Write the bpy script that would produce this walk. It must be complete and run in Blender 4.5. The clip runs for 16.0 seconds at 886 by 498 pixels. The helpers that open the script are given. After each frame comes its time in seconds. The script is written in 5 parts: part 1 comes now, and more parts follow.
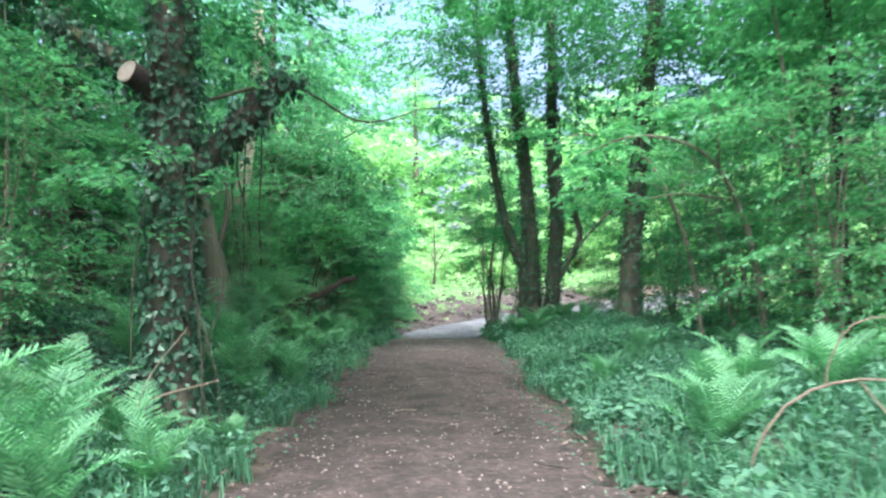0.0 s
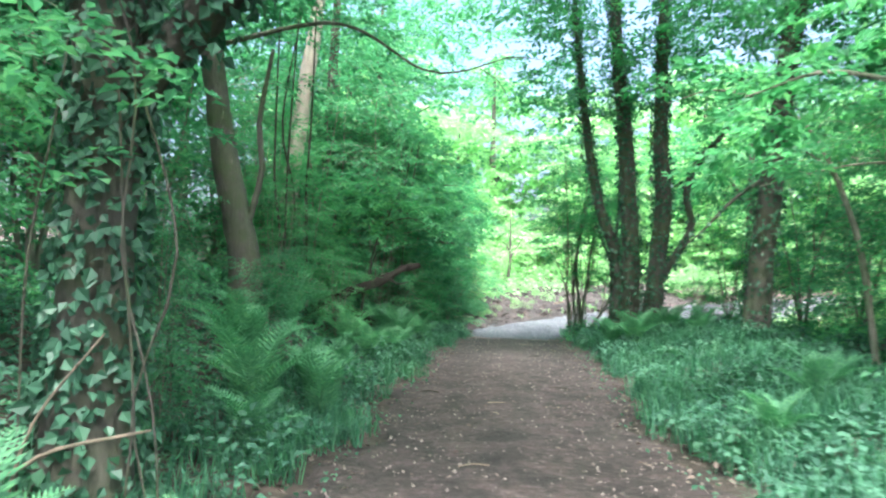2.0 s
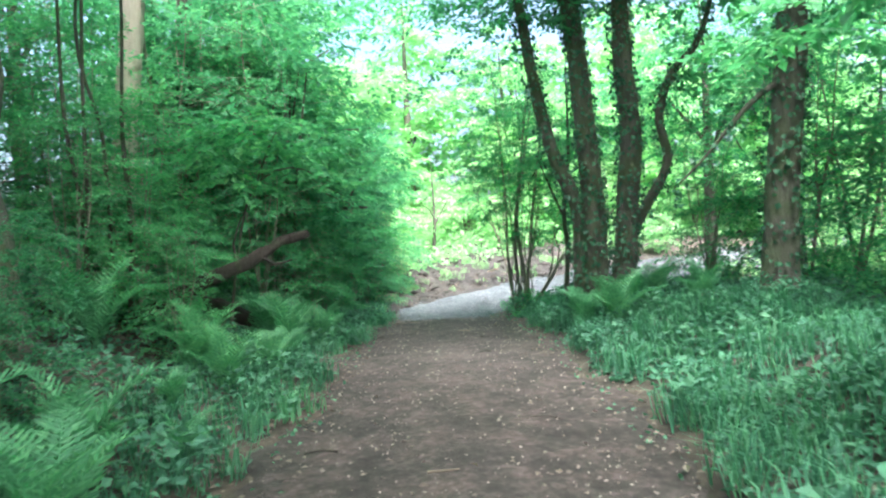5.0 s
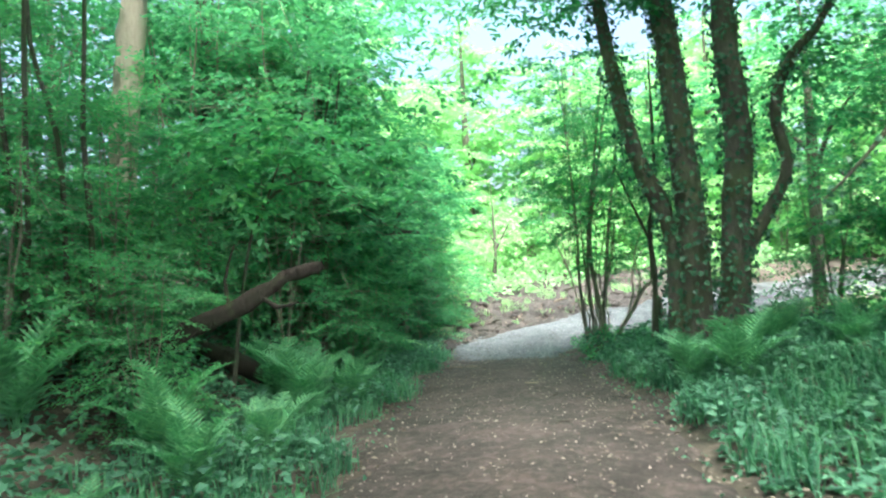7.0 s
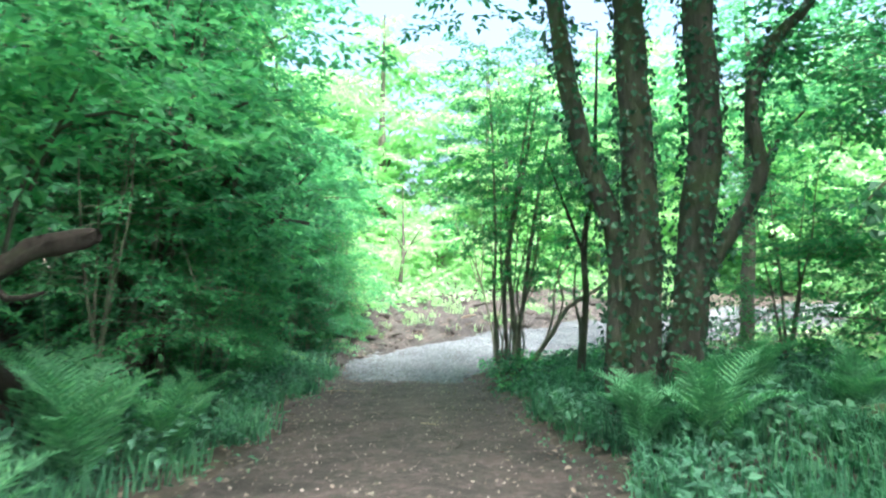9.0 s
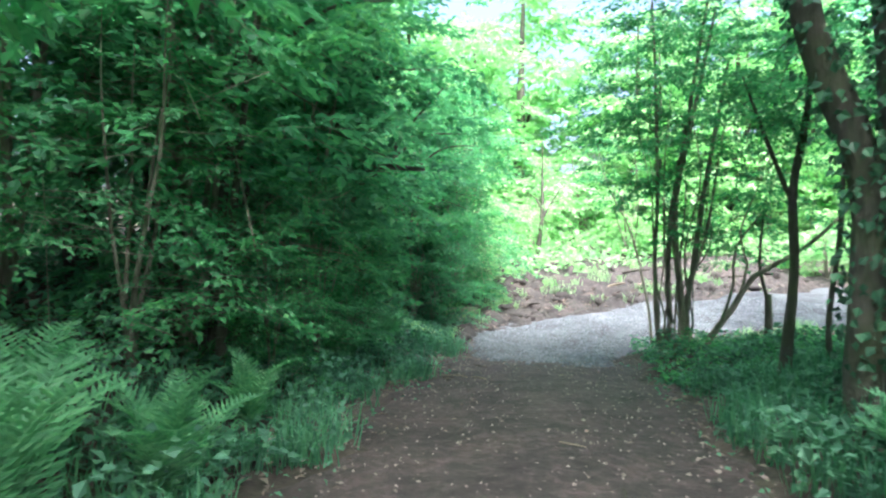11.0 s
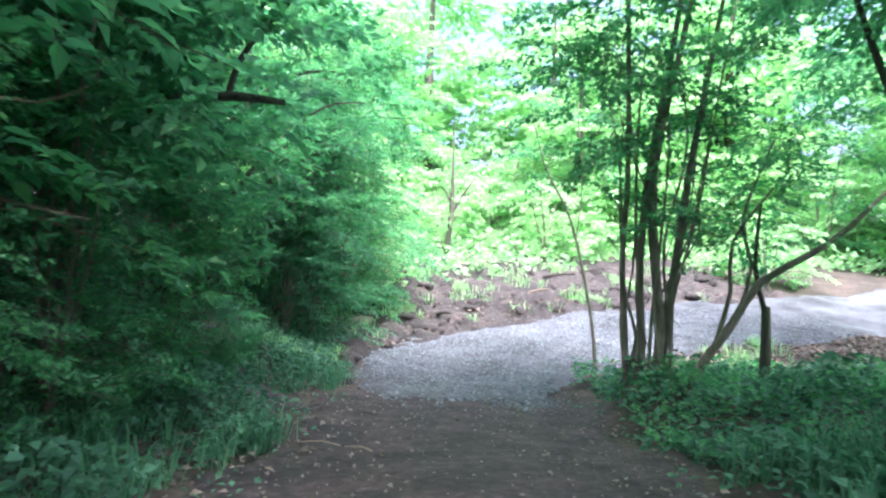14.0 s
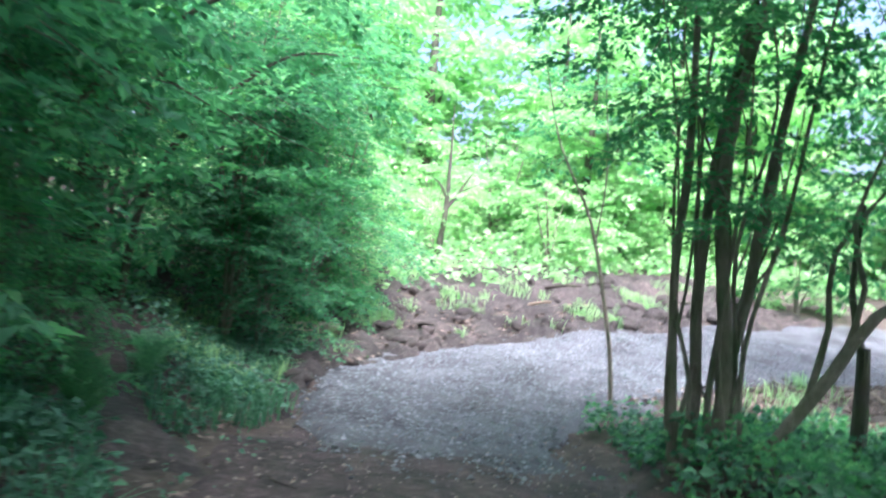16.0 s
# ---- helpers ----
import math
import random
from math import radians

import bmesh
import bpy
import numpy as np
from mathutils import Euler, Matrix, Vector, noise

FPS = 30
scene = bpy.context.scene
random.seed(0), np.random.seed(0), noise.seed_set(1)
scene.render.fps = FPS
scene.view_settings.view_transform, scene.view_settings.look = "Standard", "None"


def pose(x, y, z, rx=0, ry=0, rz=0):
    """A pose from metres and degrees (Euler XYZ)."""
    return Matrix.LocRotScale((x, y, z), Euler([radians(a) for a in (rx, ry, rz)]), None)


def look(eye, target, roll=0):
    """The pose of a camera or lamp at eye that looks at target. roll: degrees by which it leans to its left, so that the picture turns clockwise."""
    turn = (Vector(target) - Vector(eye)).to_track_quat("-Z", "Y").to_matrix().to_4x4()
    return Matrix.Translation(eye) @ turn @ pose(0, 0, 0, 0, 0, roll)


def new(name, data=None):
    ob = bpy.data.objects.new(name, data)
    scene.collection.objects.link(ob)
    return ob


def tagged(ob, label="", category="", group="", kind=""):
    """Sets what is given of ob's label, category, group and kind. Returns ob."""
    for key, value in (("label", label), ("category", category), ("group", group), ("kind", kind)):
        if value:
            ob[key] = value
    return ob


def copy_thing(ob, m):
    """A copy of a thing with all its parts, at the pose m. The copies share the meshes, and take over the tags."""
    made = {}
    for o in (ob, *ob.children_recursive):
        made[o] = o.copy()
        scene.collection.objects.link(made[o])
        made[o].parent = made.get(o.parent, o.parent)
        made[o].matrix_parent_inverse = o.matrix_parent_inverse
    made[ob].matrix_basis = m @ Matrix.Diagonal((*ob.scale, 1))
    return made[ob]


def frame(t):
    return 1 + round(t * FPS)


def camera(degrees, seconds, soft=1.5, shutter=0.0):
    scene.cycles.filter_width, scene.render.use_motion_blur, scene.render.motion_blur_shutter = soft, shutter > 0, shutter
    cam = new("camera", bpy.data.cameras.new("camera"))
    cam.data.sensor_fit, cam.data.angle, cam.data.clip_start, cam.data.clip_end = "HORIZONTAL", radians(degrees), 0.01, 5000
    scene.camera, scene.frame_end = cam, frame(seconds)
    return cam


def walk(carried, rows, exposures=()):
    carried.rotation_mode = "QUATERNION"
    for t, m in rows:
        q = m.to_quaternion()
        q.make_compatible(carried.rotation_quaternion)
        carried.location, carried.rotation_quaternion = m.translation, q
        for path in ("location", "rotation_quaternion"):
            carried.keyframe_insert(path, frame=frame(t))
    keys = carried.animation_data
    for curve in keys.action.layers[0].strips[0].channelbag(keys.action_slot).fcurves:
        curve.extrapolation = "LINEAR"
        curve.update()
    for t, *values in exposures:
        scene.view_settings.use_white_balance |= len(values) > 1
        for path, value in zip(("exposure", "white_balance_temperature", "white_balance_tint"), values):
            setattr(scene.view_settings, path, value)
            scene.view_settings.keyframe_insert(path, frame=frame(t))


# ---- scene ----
cam = camera(63.9, 16.0, soft=2.2, shutter=0.5)
METRES, EYE, TILT, LEAN, TURN = 22.0, 1.5, 4.0, 1.0, 0.0
ROWS = [
    (0.0, 0.0, 0.0, 0.0, 0.0, 0.0, -0.0),
    (0.5, -0.0028, 0.0381, -0.0023, 2.67, -1.03, 0.84),
    (1.0, -0.0071, 0.0748, -0.0034, 6.79, -2.18, -1.36),
    (1.5, -0.0056, 0.1107, -0.0052, -2.44, -2.1, 0.5),
    (2.0, -0.0092, 0.1438, -0.0072, 5.85, -0.79, -2.11),
    (2.5, -0.011, 0.1807, -0.0107, 5.92, -1.69, -0.47),
    (3.0, -0.0144, 0.2138, -0.0127, 12.01, -2.74, -1.23),
    (3.5, -0.016, 0.249, -0.0159, 3.56, -3.07, -1.69),
    (4.0, -0.0183, 0.2828, -0.0176, 9.6, -3.78, -0.55),
    (4.5, -0.0174, 0.3174, -0.0199, -0.83, -3.43, 1.7),
    (7.0, -0.0145, 0.4631, -0.0222, 4.44, -0.75, 2.68),
    (7.5, -0.0193, 0.4936, -0.0248, 9.83, -0.77, -4.35),
    (8.0, -0.018, 0.5224, -0.0282, 7.27, -1.91, 1.49),
    (8.5, -0.0186, 0.5531, -0.0309, 4.33, -1.17, -5.09),
    (9.0, -0.0096, 0.5807, -0.0319, -2.71, 0.06, -1.93),
    (9.5, -0.0075, 0.612, -0.0325, -3.39, 1.87, -2.54),
    (10.0, -0.0056, 0.6405, -0.0342, 3.4, -2.11, -0.88),
    (12.5, -0.0139, 0.7862, -0.054, 10.01, -3.41, -2.19),
    (13.0, -0.0159, 0.8167, -0.0567, 3.29, -2.9, -3.45),
    (13.5, -0.0167, 0.8459, -0.058, 4.39, -2.26, -2.87),
    (14.0, -0.0182, 0.8743, -0.0598, 0.83, -2.38, -3.62),
    (14.5, -0.0177, 0.902, -0.061, 5.06, -3.94, -2.13),
    (15.0, -0.0167, 0.9329, -0.0633, 3.16, -4.15, -4.64),
    (15.5, -0.0116, 0.96, -0.0644, 2.55, -3.82, -1.34),
    (16.0, -0.0105, 0.9898, -0.0679, 0.75, -2.06, -6.97),
]

EXPOSURES = [(0.0, 2.05, 5650, 13), (1.5, 2.32, 5650, 10), (2.8, 2.36, 5600, 8), (3.6, 2.42, 5550, 8), (4.5, 2.44, 5600, 6), (7.0, 2.34, 5850, 0), (8.0, 2.34, 5850, 0), (9.4, 2.44, 5700, 6), (10.0, 2.34, 5700, 7), (12.5, 2.44, 5450, 20), (14.0, 2.4, 5450, 22), (16.0, 2.17, 5450, 22)]
walk(cam, [(t, pose(0, 0, EYE, TILT, LEAN, TURN) @ pose(METRES * x, METRES * y, METRES * z, 90 + pitch, roll, yaw)) for t, x, y, z, yaw, pitch, roll in ROWS], EXPOSURES)

# ---- light ----
SUN_HEIGHT, SUN_TURN = 62.0, 166.0
world = bpy.data.worlds.new("world")
scene.world = world
world.use_nodes = True
wn = world.node_tree.nodes
sky = wn.new("ShaderNodeTexSky")
sky.sky_type = "NISHITA"
sky.sun_disc = False
sky.sun_elevation, sky.sun_rotation = radians(SUN_HEIGHT), radians(SUN_TURN)
sky.dust_density, sky.air_density, sky.ozone_density = 10.0, 1.0, 0.5
wn["Background"].inputs["Strength"].default_value = 0.15
world.node_tree.links.new(sky.outputs[0], wn["Background"].inputs[0])
sun = new("sun", bpy.data.lights.new("sun", "SUN"))
sun.data.energy, sun.data.angle, sun.data.color = 2.0, radians(14), (1.0, 0.95, 0.86)
sun.matrix_world = look((0, 0, 30), (0 - 30 * math.sin(radians(SUN_TURN)) / math.tan(radians(SUN_HEIGHT)), 0 - 30 * math.cos(radians(SUN_TURN)) / math.tan(radians(SUN_HEIGHT)), 0))


# ---- materials ----
def material(name):
    m = bpy.data.materials.new(name)
    m.use_nodes = True
    return m, m.node_tree.nodes, m.node_tree.links, m.node_tree.nodes["Principled BSDF"]


def ramp(n, stops):
    r = n.new("ShaderNodeValToRGB")
    while len(r.color_ramp.elements) < len(stops):
        r.color_ramp.elements.new(0.5)
    for e, (p, c) in zip(r.color_ramp.elements, stops):
        e.position, e.color = p, (*c, 1)
    return r


def noise_tex(n, l, scale, detail=4, rough=0.6, space=None):
    t = n.new("ShaderNodeTexNoise")
    t.inputs["Scale"].default_value, t.inputs["Detail"].default_value, t.inputs["Roughness"].default_value = scale, detail, rough
    if space:
        l.new(space, t.inputs["Vector"])
    return t


def mix_rgb(n, l, kind, f, a, b):
    m = n.new("ShaderNodeMix")
    m.data_type, m.blend_type = "RGBA", kind
    if isinstance(f, (int, float)):
        m.inputs[0].default_value = f
    else:
        l.new(f, m.inputs[0])
    for socket, v in ((m.inputs[6], a), (m.inputs[7], b)):
        if isinstance(v, tuple):
            socket.default_value = (*v, 1)
        else:
            l.new(v, socket)
    return m.outputs[2]


def bump(n, l, b, height, strength, dist):
    u = n.new("ShaderNodeBump")
    u.inputs["Strength"].default_value, u.inputs["Distance"].default_value = strength, dist
    l.new(height, u.inputs["Height"])
    l.new(u.outputs[0], b.inputs["Normal"])


def leaf_material(name, dark, mid, light, through_light=0.4, gloss=0.6):
    """Leaf tissue: hue varies leaf by leaf and in drifts of a metre; light comes through it."""
    m, n, l, b = material(name)
    geo, obj = n.new("ShaderNodeNewGeometry"), n.new("ShaderNodeObjectInfo")
    r = ramp(n, [(0.0, dark), (0.5, mid), (1.0, light)])
    drift = noise_tex(n, l, 0.9, 3, 0.6, geo.outputs["Position"])
    add = n.new("ShaderNodeMath")
    add.operation = "MULTIPLY_ADD"
    l.new(geo.outputs["Random Per Island"], add.inputs[0])
    add.inputs[1].default_value = 0.55
    l.new(drift.outputs[0], add.inputs[2])
    sub = n.new("ShaderNodeMath")
    sub.operation = "MULTIPLY_ADD"
    l.new(obj.outputs["Random"], sub.inputs[0])
    sub.inputs[1].default_value, sub.inputs[2].default_value = 0.2, -0.36
    both = n.new("ShaderNodeMath")
    l.new(add.outputs[0], both.inputs[0])
    l.new(sub.outputs[0], both.inputs[1])
    l.new(both.outputs[0], r.inputs[0])
    l.new(r.outputs[0], b.inputs["Base Color"])
    b.inputs["Roughness"].default_value = gloss
    b.inputs["Specular IOR Level"].default_value = 0.3
    t = n.new("ShaderNodeBsdfTranslucent")
    l.new(mix_rgb(n, l, "MULTIPLY", 1.0, r.outputs[0], (1.0, 1.35, 0.95)), t.inputs[0])
    mixer = n.new("ShaderNodeMixShader")
    mixer.inputs[0].default_value = through_light
    l.new(b.outputs[0], mixer.inputs[1])
    l.new(t.outputs[0], mixer.inputs[2])
    l.new(mixer.outputs[0], n["Material Output"].inputs[0])
    return m


def bark_material(name, dark, light, moss=0.3):
    m, n, l, b = material(name)
    tc = n.new("ShaderNodeTexCoord")
    mp = n.new("ShaderNodeMapping")
    mp.inputs["Scale"].default_value = (1, 1, 0.25)
    l.new(tc.outputs["Object"], mp.inputs[0])
    fine = noise_tex(n, l, 26, 6, 0.7, mp.outputs[0])
    big = noise_tex(n, l, 2.2, 3, 0.6, tc.outputs["Object"])
    c = mix_rgb(n, l, "MIX", fine.outputs[0], dark, light)
    green = ramp(n, [(0.62 - 0.3 * moss, (0, 0, 0)), (0.8, (1, 1, 1))])
    l.new(big.outputs[0], green.inputs[0])
    l.new(mix_rgb(n, l, "MIX", green.outputs[0], c, (0.07, 0.10, 0.035)), b.inputs["Base Color"])
    b.inputs["Roughness"].default_value = 0.9
    bump(n, l, b, fine.outputs[0], 1.0, 0.06)
    return m


def soil_material(name, stops, fine_scale, bump_size, wet=0.85, patch=1.3):
    m, n, l, b = material(name)
    geo = n.new("ShaderNodeNewGeometry")
    fine = noise_tex(n, l, fine_scale, 8, 0.72, geo.outputs["Position"])
    big = noise_tex(n, l, patch, 5, 0.65, geo.outputs["Position"])
    r1 = ramp(n, stops)
    l.new(fine.outputs[0], r1.inputs[0])
    r2 = ramp(n, [(0.32, (0.38, 0.35, 0.34)), (0.5, (1, 1, 1)), (0.68, (1.7, 1.6, 1.58))])
    l.new(big.outputs[0], r2.inputs[0])
    l.new(mix_rgb(n, l, "MULTIPLY", 1.0, r1.outputs[0], r2.outputs[0]), b.inputs["Base Color"])
    b.inputs["Roughness"].default_value = wet
    bump(n, l, b, fine.outputs[0], 0.7, bump_size)
    return m


def grained(name, a, c, scale, rough=0.85, rel=0.01):
    """Plain stuff that varies piece by piece."""
    m, n, l, b = material(name)
    geo = n.new("ShaderNodeNewGeometry")
    fine = noise_tex(n, l, scale, 5, 0.6, geo.outputs["Position"])
    mixed = n.new("ShaderNodeMath")
    mixed.operation = "MULTIPLY_ADD"
    l.new(fine.outputs[0], mixed.inputs[0])
    mixed.inputs[1].default_value = 0.5
    half_random = n.new("ShaderNodeMath")
    half_random.operation = "MULTIPLY"
    l.new(geo.outputs["Random Per Island"], half_random.inputs[0])
    half_random.inputs[1].default_value = 0.6
    l.new(half_random.outputs[0], mixed.inputs[2])
    l.new(mix_rgb(n, l, "MIX", mixed.outputs[0], a, c), b.inputs["Base Color"])
    b.inputs["Roughness"].default_value = rough
    bump(n, l, b, fine.outputs[0], 0.5, rel)
    return m


# one leaf green in two copies: shade painted into the first, light into the second
LEAF_SHADE = leaf_material("leaf_shade", (0.06, 0.155, 0.1), (0.11, 0.275, 0.165), (0.2, 0.4, 0.19), 0.58)
LEAF_LIGHT = leaf_material("leaf_light", (0.068, 0.185, 0.11), (0.13, 0.32, 0.17), (0.23, 0.44, 0.19), 0.58)
LEAF_IVY = leaf_material("leaf_ivy", (0.026, 0.07, 0.045), (0.055, 0.135, 0.082), (0.095, 0.21, 0.115), 0.15, 0.4)
# clearing foliage: green raised far above the other leaves to paint in strong sunlight
LEAF_SUNLIT = leaf_material("leaf_sunlit", (0.23, 0.40, 0.22), (0.36, 0.55, 0.29), (0.48, 0.65, 0.32), 0.45)
LEAF_COVER = leaf_material("leaf_cover", (0.05, 0.125, 0.085), (0.095, 0.22, 0.145), (0.155, 0.32, 0.18), 0.3)
FERN = leaf_material("fern_frond", (0.08, 0.20, 0.115), (0.145, 0.335, 0.18), (0.22, 0.44, 0.215), 0.4)
GRASS = leaf_material("grass_blade", (0.046, 0.125, 0.084), (0.09, 0.23, 0.145), (0.165, 0.35, 0.18), 0.4)
BARK = bark_material("bark", (0.034, 0.031, 0.027), (0.165, 0.146, 0.125), 0.75)
BARK_THIN = bark_material("bark_thin", (0.12, 0.107, 0.086), (0.4, 0.365, 0.3), 0.7)
BARK_PALE = bark_material("bark_pale", (0.22, 0.19, 0.155), (0.5, 0.44, 0.37), 0.0)
DEADWOOD = bark_material("deadwood", (0.012, 0.009, 0.008), (0.055, 0.041, 0.031), 0.1)
TWIG = bark_material("dead_twig", (0.16, 0.12, 0.09), (0.42, 0.34, 0.26), 0.0)
SOIL = soil_material("path_soil", [(0.25, (0.015, 0.011, 0.0105)), (0.5, (0.042, 0.031, 0.029)), (0.72, (0.11, 0.084, 0.08))], 11, 0.035, 0.85, 1.8)
FLOOR = soil_material("forest_floor", [(0.25, (0.024, 0.018, 0.015)), (0.5, (0.055, 0.043, 0.034)), (0.7, (0.095, 0.08, 0.058))], 9, 0.03, 0.95)
GRAVEL = soil_material("gravel_bed", [(0.25, (0.035, 0.035, 0.04)), (0.5, (0.06, 0.066, 0.074)), (0.72, (0.142, 0.153, 0.168))], 38, 0.02, 0.8)
STONE = grained("stone_chip", (0.024, 0.027, 0.031), (0.27, 0.292, 0.315), 30)
LITTER = grained("dead_leaf", (0.06, 0.042, 0.032), (0.25, 0.2, 0.165), 20, 0.8, 0.002)
MUD = soil_material("mud_clods", [(0.25, (0.01, 0.0085, 0.008)), (0.5, (0.034, 0.028, 0.025)), (0.72, (0.1, 0.084, 0.075))], 9, 0.07, 0.85, 0.8)

# ---- mesh tools ----
def raw_mesh(name, verts, faces, mat, smooth=False):
    me = bpy.data.meshes.new(name)
    verts, faces = np.asarray(verts, dtype=np.float32), np.asarray(faces, dtype=np.int32)
    k = faces.shape[1]
    me.vertices.add(len(verts))
    me.vertices.foreach_set("co", verts.ravel())
    me.loops.add(faces.size)
    me.loops.foreach_set("vertex_index", faces.ravel())
    me.polygons.add(len(faces))
    me.polygons.foreach_set("loop_start", np.arange(0, faces.size, k, dtype=np.int32))
    me.polygons.foreach_set("loop_total", np.full(len(faces), k, dtype=np.int32))
    me.update(calc_edges=True)
    me.polygons.foreach_set("use_smooth", np.full(len(faces), smooth))
    me.materials.append(mat)
    return me


def piece(name, me, parent=None, label=""):
    ob = new(name, me)
    ob.parent = parent
    if label:
        tagged(ob, label)
    return ob


def thing(name, at, label, category, group="", kind="", turn=0.0, size=1.0):
    ob = new(name)
    ob.empty_display_size = 0.2
    ob.matrix_basis = pose(*at, 0, 0, turn) @ Matrix.Scale(size, 4)
    return tagged(ob, label, category, group, kind)


def smooth_line(points, step=0.25):
    """A Catmull-Rom line through points of (x, y, z, radius)."""
    p = np.array(points, dtype=float)
    p = np.vstack([2 * p[0] - p[1], p, 2 * p[-1] - p[-2]])
    out = []
    for i in range(1, len(p) - 2):
        a, b, c, d = p[i - 1:i + 3]
        k = max(2, int(np.linalg.norm(c[:3] - b[:3]) / step))
        for s in np.arange(k) / k:
            out.append(0.5 * (2 * b + (c - a) * s + (2 * a - 5 * b + 4 * c - d) * s * s + (3 * b - a - 3 * c + d) * s ** 3))
    out.append(p[-2])
    return np.array(out)


def tube(points, sides=8, rough=0.08, rng=None, step=0.25):
    """A tapered, slightly knotty limb along points of (x, y, z, radius): vertices and quads."""
    line = smooth_line(points, step)
    rng = rng or np.random.default_rng(3)
    c, r = line[:, :3], np.maximum(line[:, 3], 0.002)
    t = np.gradient(c, axis=0)
    t /= np.linalg.norm(t, axis=1)[:, None] + 1e-9
    side = np.cross(t, [0.31, 0.95, 0.05])
    side /= np.linalg.norm(side, axis=1)[:, None] + 1e-9
    up = np.cross(side, t)
    a = np.arange(sides) * 2 * math.pi / sides
    wob = 1 + rough * rng.normal(size=(len(c), sides)) + rough * 1.2 * np.sin(a * 3 + rng.random() * 6)[None, :]
    ring = side[:, None, :] * np.cos(a)[None, :, None] + up[:, None, :] * np.sin(a)[None, :, None]
    v = (c[:, None, :] + ring * (r[:, None] * wob)[:, :, None]).reshape(-1, 3)
    i, j = np.meshgrid(np.arange(len(c) - 1), np.arange(sides), indexing="ij")
    k = (j + 1) % sides
    f = np.stack([i * sides + j, i * sides + k, (i + 1) * sides + k, (i + 1) * sides + j], -1).reshape(-1, 4)
    return v, f


def limb(name, points, mat, parent, sides=8, rough=0.08, seed=1, label="", step=0.25):
    v, f = tube(points, sides, rough, np.random.default_rng(seed), step)
    return piece(name, raw_mesh(name, v, f, mat, True), parent, label)


def join(parts):
    vs, fs, k = [], [], 0
    for v, f in parts:
        vs.append(v)
        fs.append(np.asarray(f) + k)
        k += len(v)
    return np.vstack(vs), np.vstack(fs)


def leaves(place, along, normal, length, width):
    """Folded pointed leaves: base, two shoulders, tip. Two triangles that meet on the midrib."""
    along = along / (np.linalg.norm(along, axis=1)[:, None] + 1e-9)
    across = np.cross(along, normal)
    across /= np.linalg.norm(across, axis=1)[:, None] + 1e-9
    nn = np.cross(across, along)
    l, w = np.asarray(length)[:, None], np.asarray(width)[:, None]
    mid = place + along * l * 0.42
    v = np.stack([place, mid + across * w * 0.5 + nn * w * 0.18, place + along * l - nn * l * 0.1, mid - across * w * 0.5 + nn * w * 0.18], 1)
    n = len(place)
    i = np.arange(n)[:, None] * 4
    f = np.concatenate([i + [0, 1, 2], i + [0, 2, 3]], 0)
    return v.reshape(-1, 3), f


def sprays(rng, base, heading, length, per, size, droop=0.15, spread=0.35, tilt=0.35):
    """Flat leafy twigs: each starts at base, runs along heading and carries leaves on both sides."""
    n = len(base)
    h = heading / (np.linalg.norm(heading, axis=1)[:, None] + 1e-9)
    flat = np.cross(h, [0, 0, 1.0])
    flat /= np.linalg.norm(flat, axis=1)[:, None] + 1e-9
    s = (np.arange(per) + 0.5) / per
    sgn = np.where(np.arange(per) % 2 == 0, 1.0, -1.0)
    p = base[:, None, :] + h[:, None, :] * (s[None, :] * length[:, None])[:, :, None]
    p[:, :, 2] -= droop * length[:, None] * s[None, :] ** 2
    p += rng.normal(size=p.shape) * 0.03
    along = h[:, None, :] * (0.5 + 0.5 * s[None, :, None]) + flat[:, None, :] * sgn[None, :, None] * (1.1 - 0.7 * s[None, :, None])
    along = along + rng.normal(size=along.shape) * spread
    along[:, :, 2] -= 0.2
    nor = np.zeros_like(p) + [0, 0, 1.0] + rng.normal(size=p.shape) * tilt
    ll = size * (0.65 + 0.7 * rng.random((n, per)))
    return leaves(p.reshape(-1, 3), along.reshape(-1, 3), nor.reshape(-1, 3), ll.ravel(), ll.ravel() * 0.62)


def blob_points(rng, n, blobs, shell=0.55):
    """Points spread through ellipsoids (x, y, z, rx, ry, rz), denser towards the outside, with clumps and gaps."""
    b = np.array(blobs, dtype=float)
    wgt = b[:, 3] * b[:, 4] * b[:, 5]
    pick = rng.choice(len(b), n, p=wgt / wgt.sum())
    d = rng.normal(size=(n, 3))
    d /= np.linalg.norm(d, axis=1)[:, None]
    r = shell + (1 - shell) * rng.random(n) ** 0.6
    r *= 1 + 0.22 * np.sin(d[:, 0] * 5 + pick) * np.cos(d[:, 1] * 6 - pick) + 0.1 * np.sin(d[:, 2] * 9)
    return b[pick, :3] + d * b[pick, 3:] * r[:, None], d


def thin_twigs(a, b, c, r):
    """Three-sided twigs from a through b to c."""
    n = len(a)
    rings = []
    for q, k in ((a, 1.0), (b, 0.7), (c, 0.25)):
        for t in range(3):
            o = np.array([math.cos(t * 2.1), math.sin(t * 2.1) * 0.7, math.sin(t * 2.1) * 0.7])
            rings.append(q + o[None] * r * k)
    v = np.stack(rings, 1).reshape(-1, 3)
    quad = [[3 * e + t, 3 * e + (t + 1) % 3, 3 * e + 3 + (t + 1) % 3, 3 * e + 3 + t] for e in range(2) for t in range(3)]
    return v, (np.arange(n)[:, None, None] * 9 + np.array(quad)[None]).reshape(-1, 4)


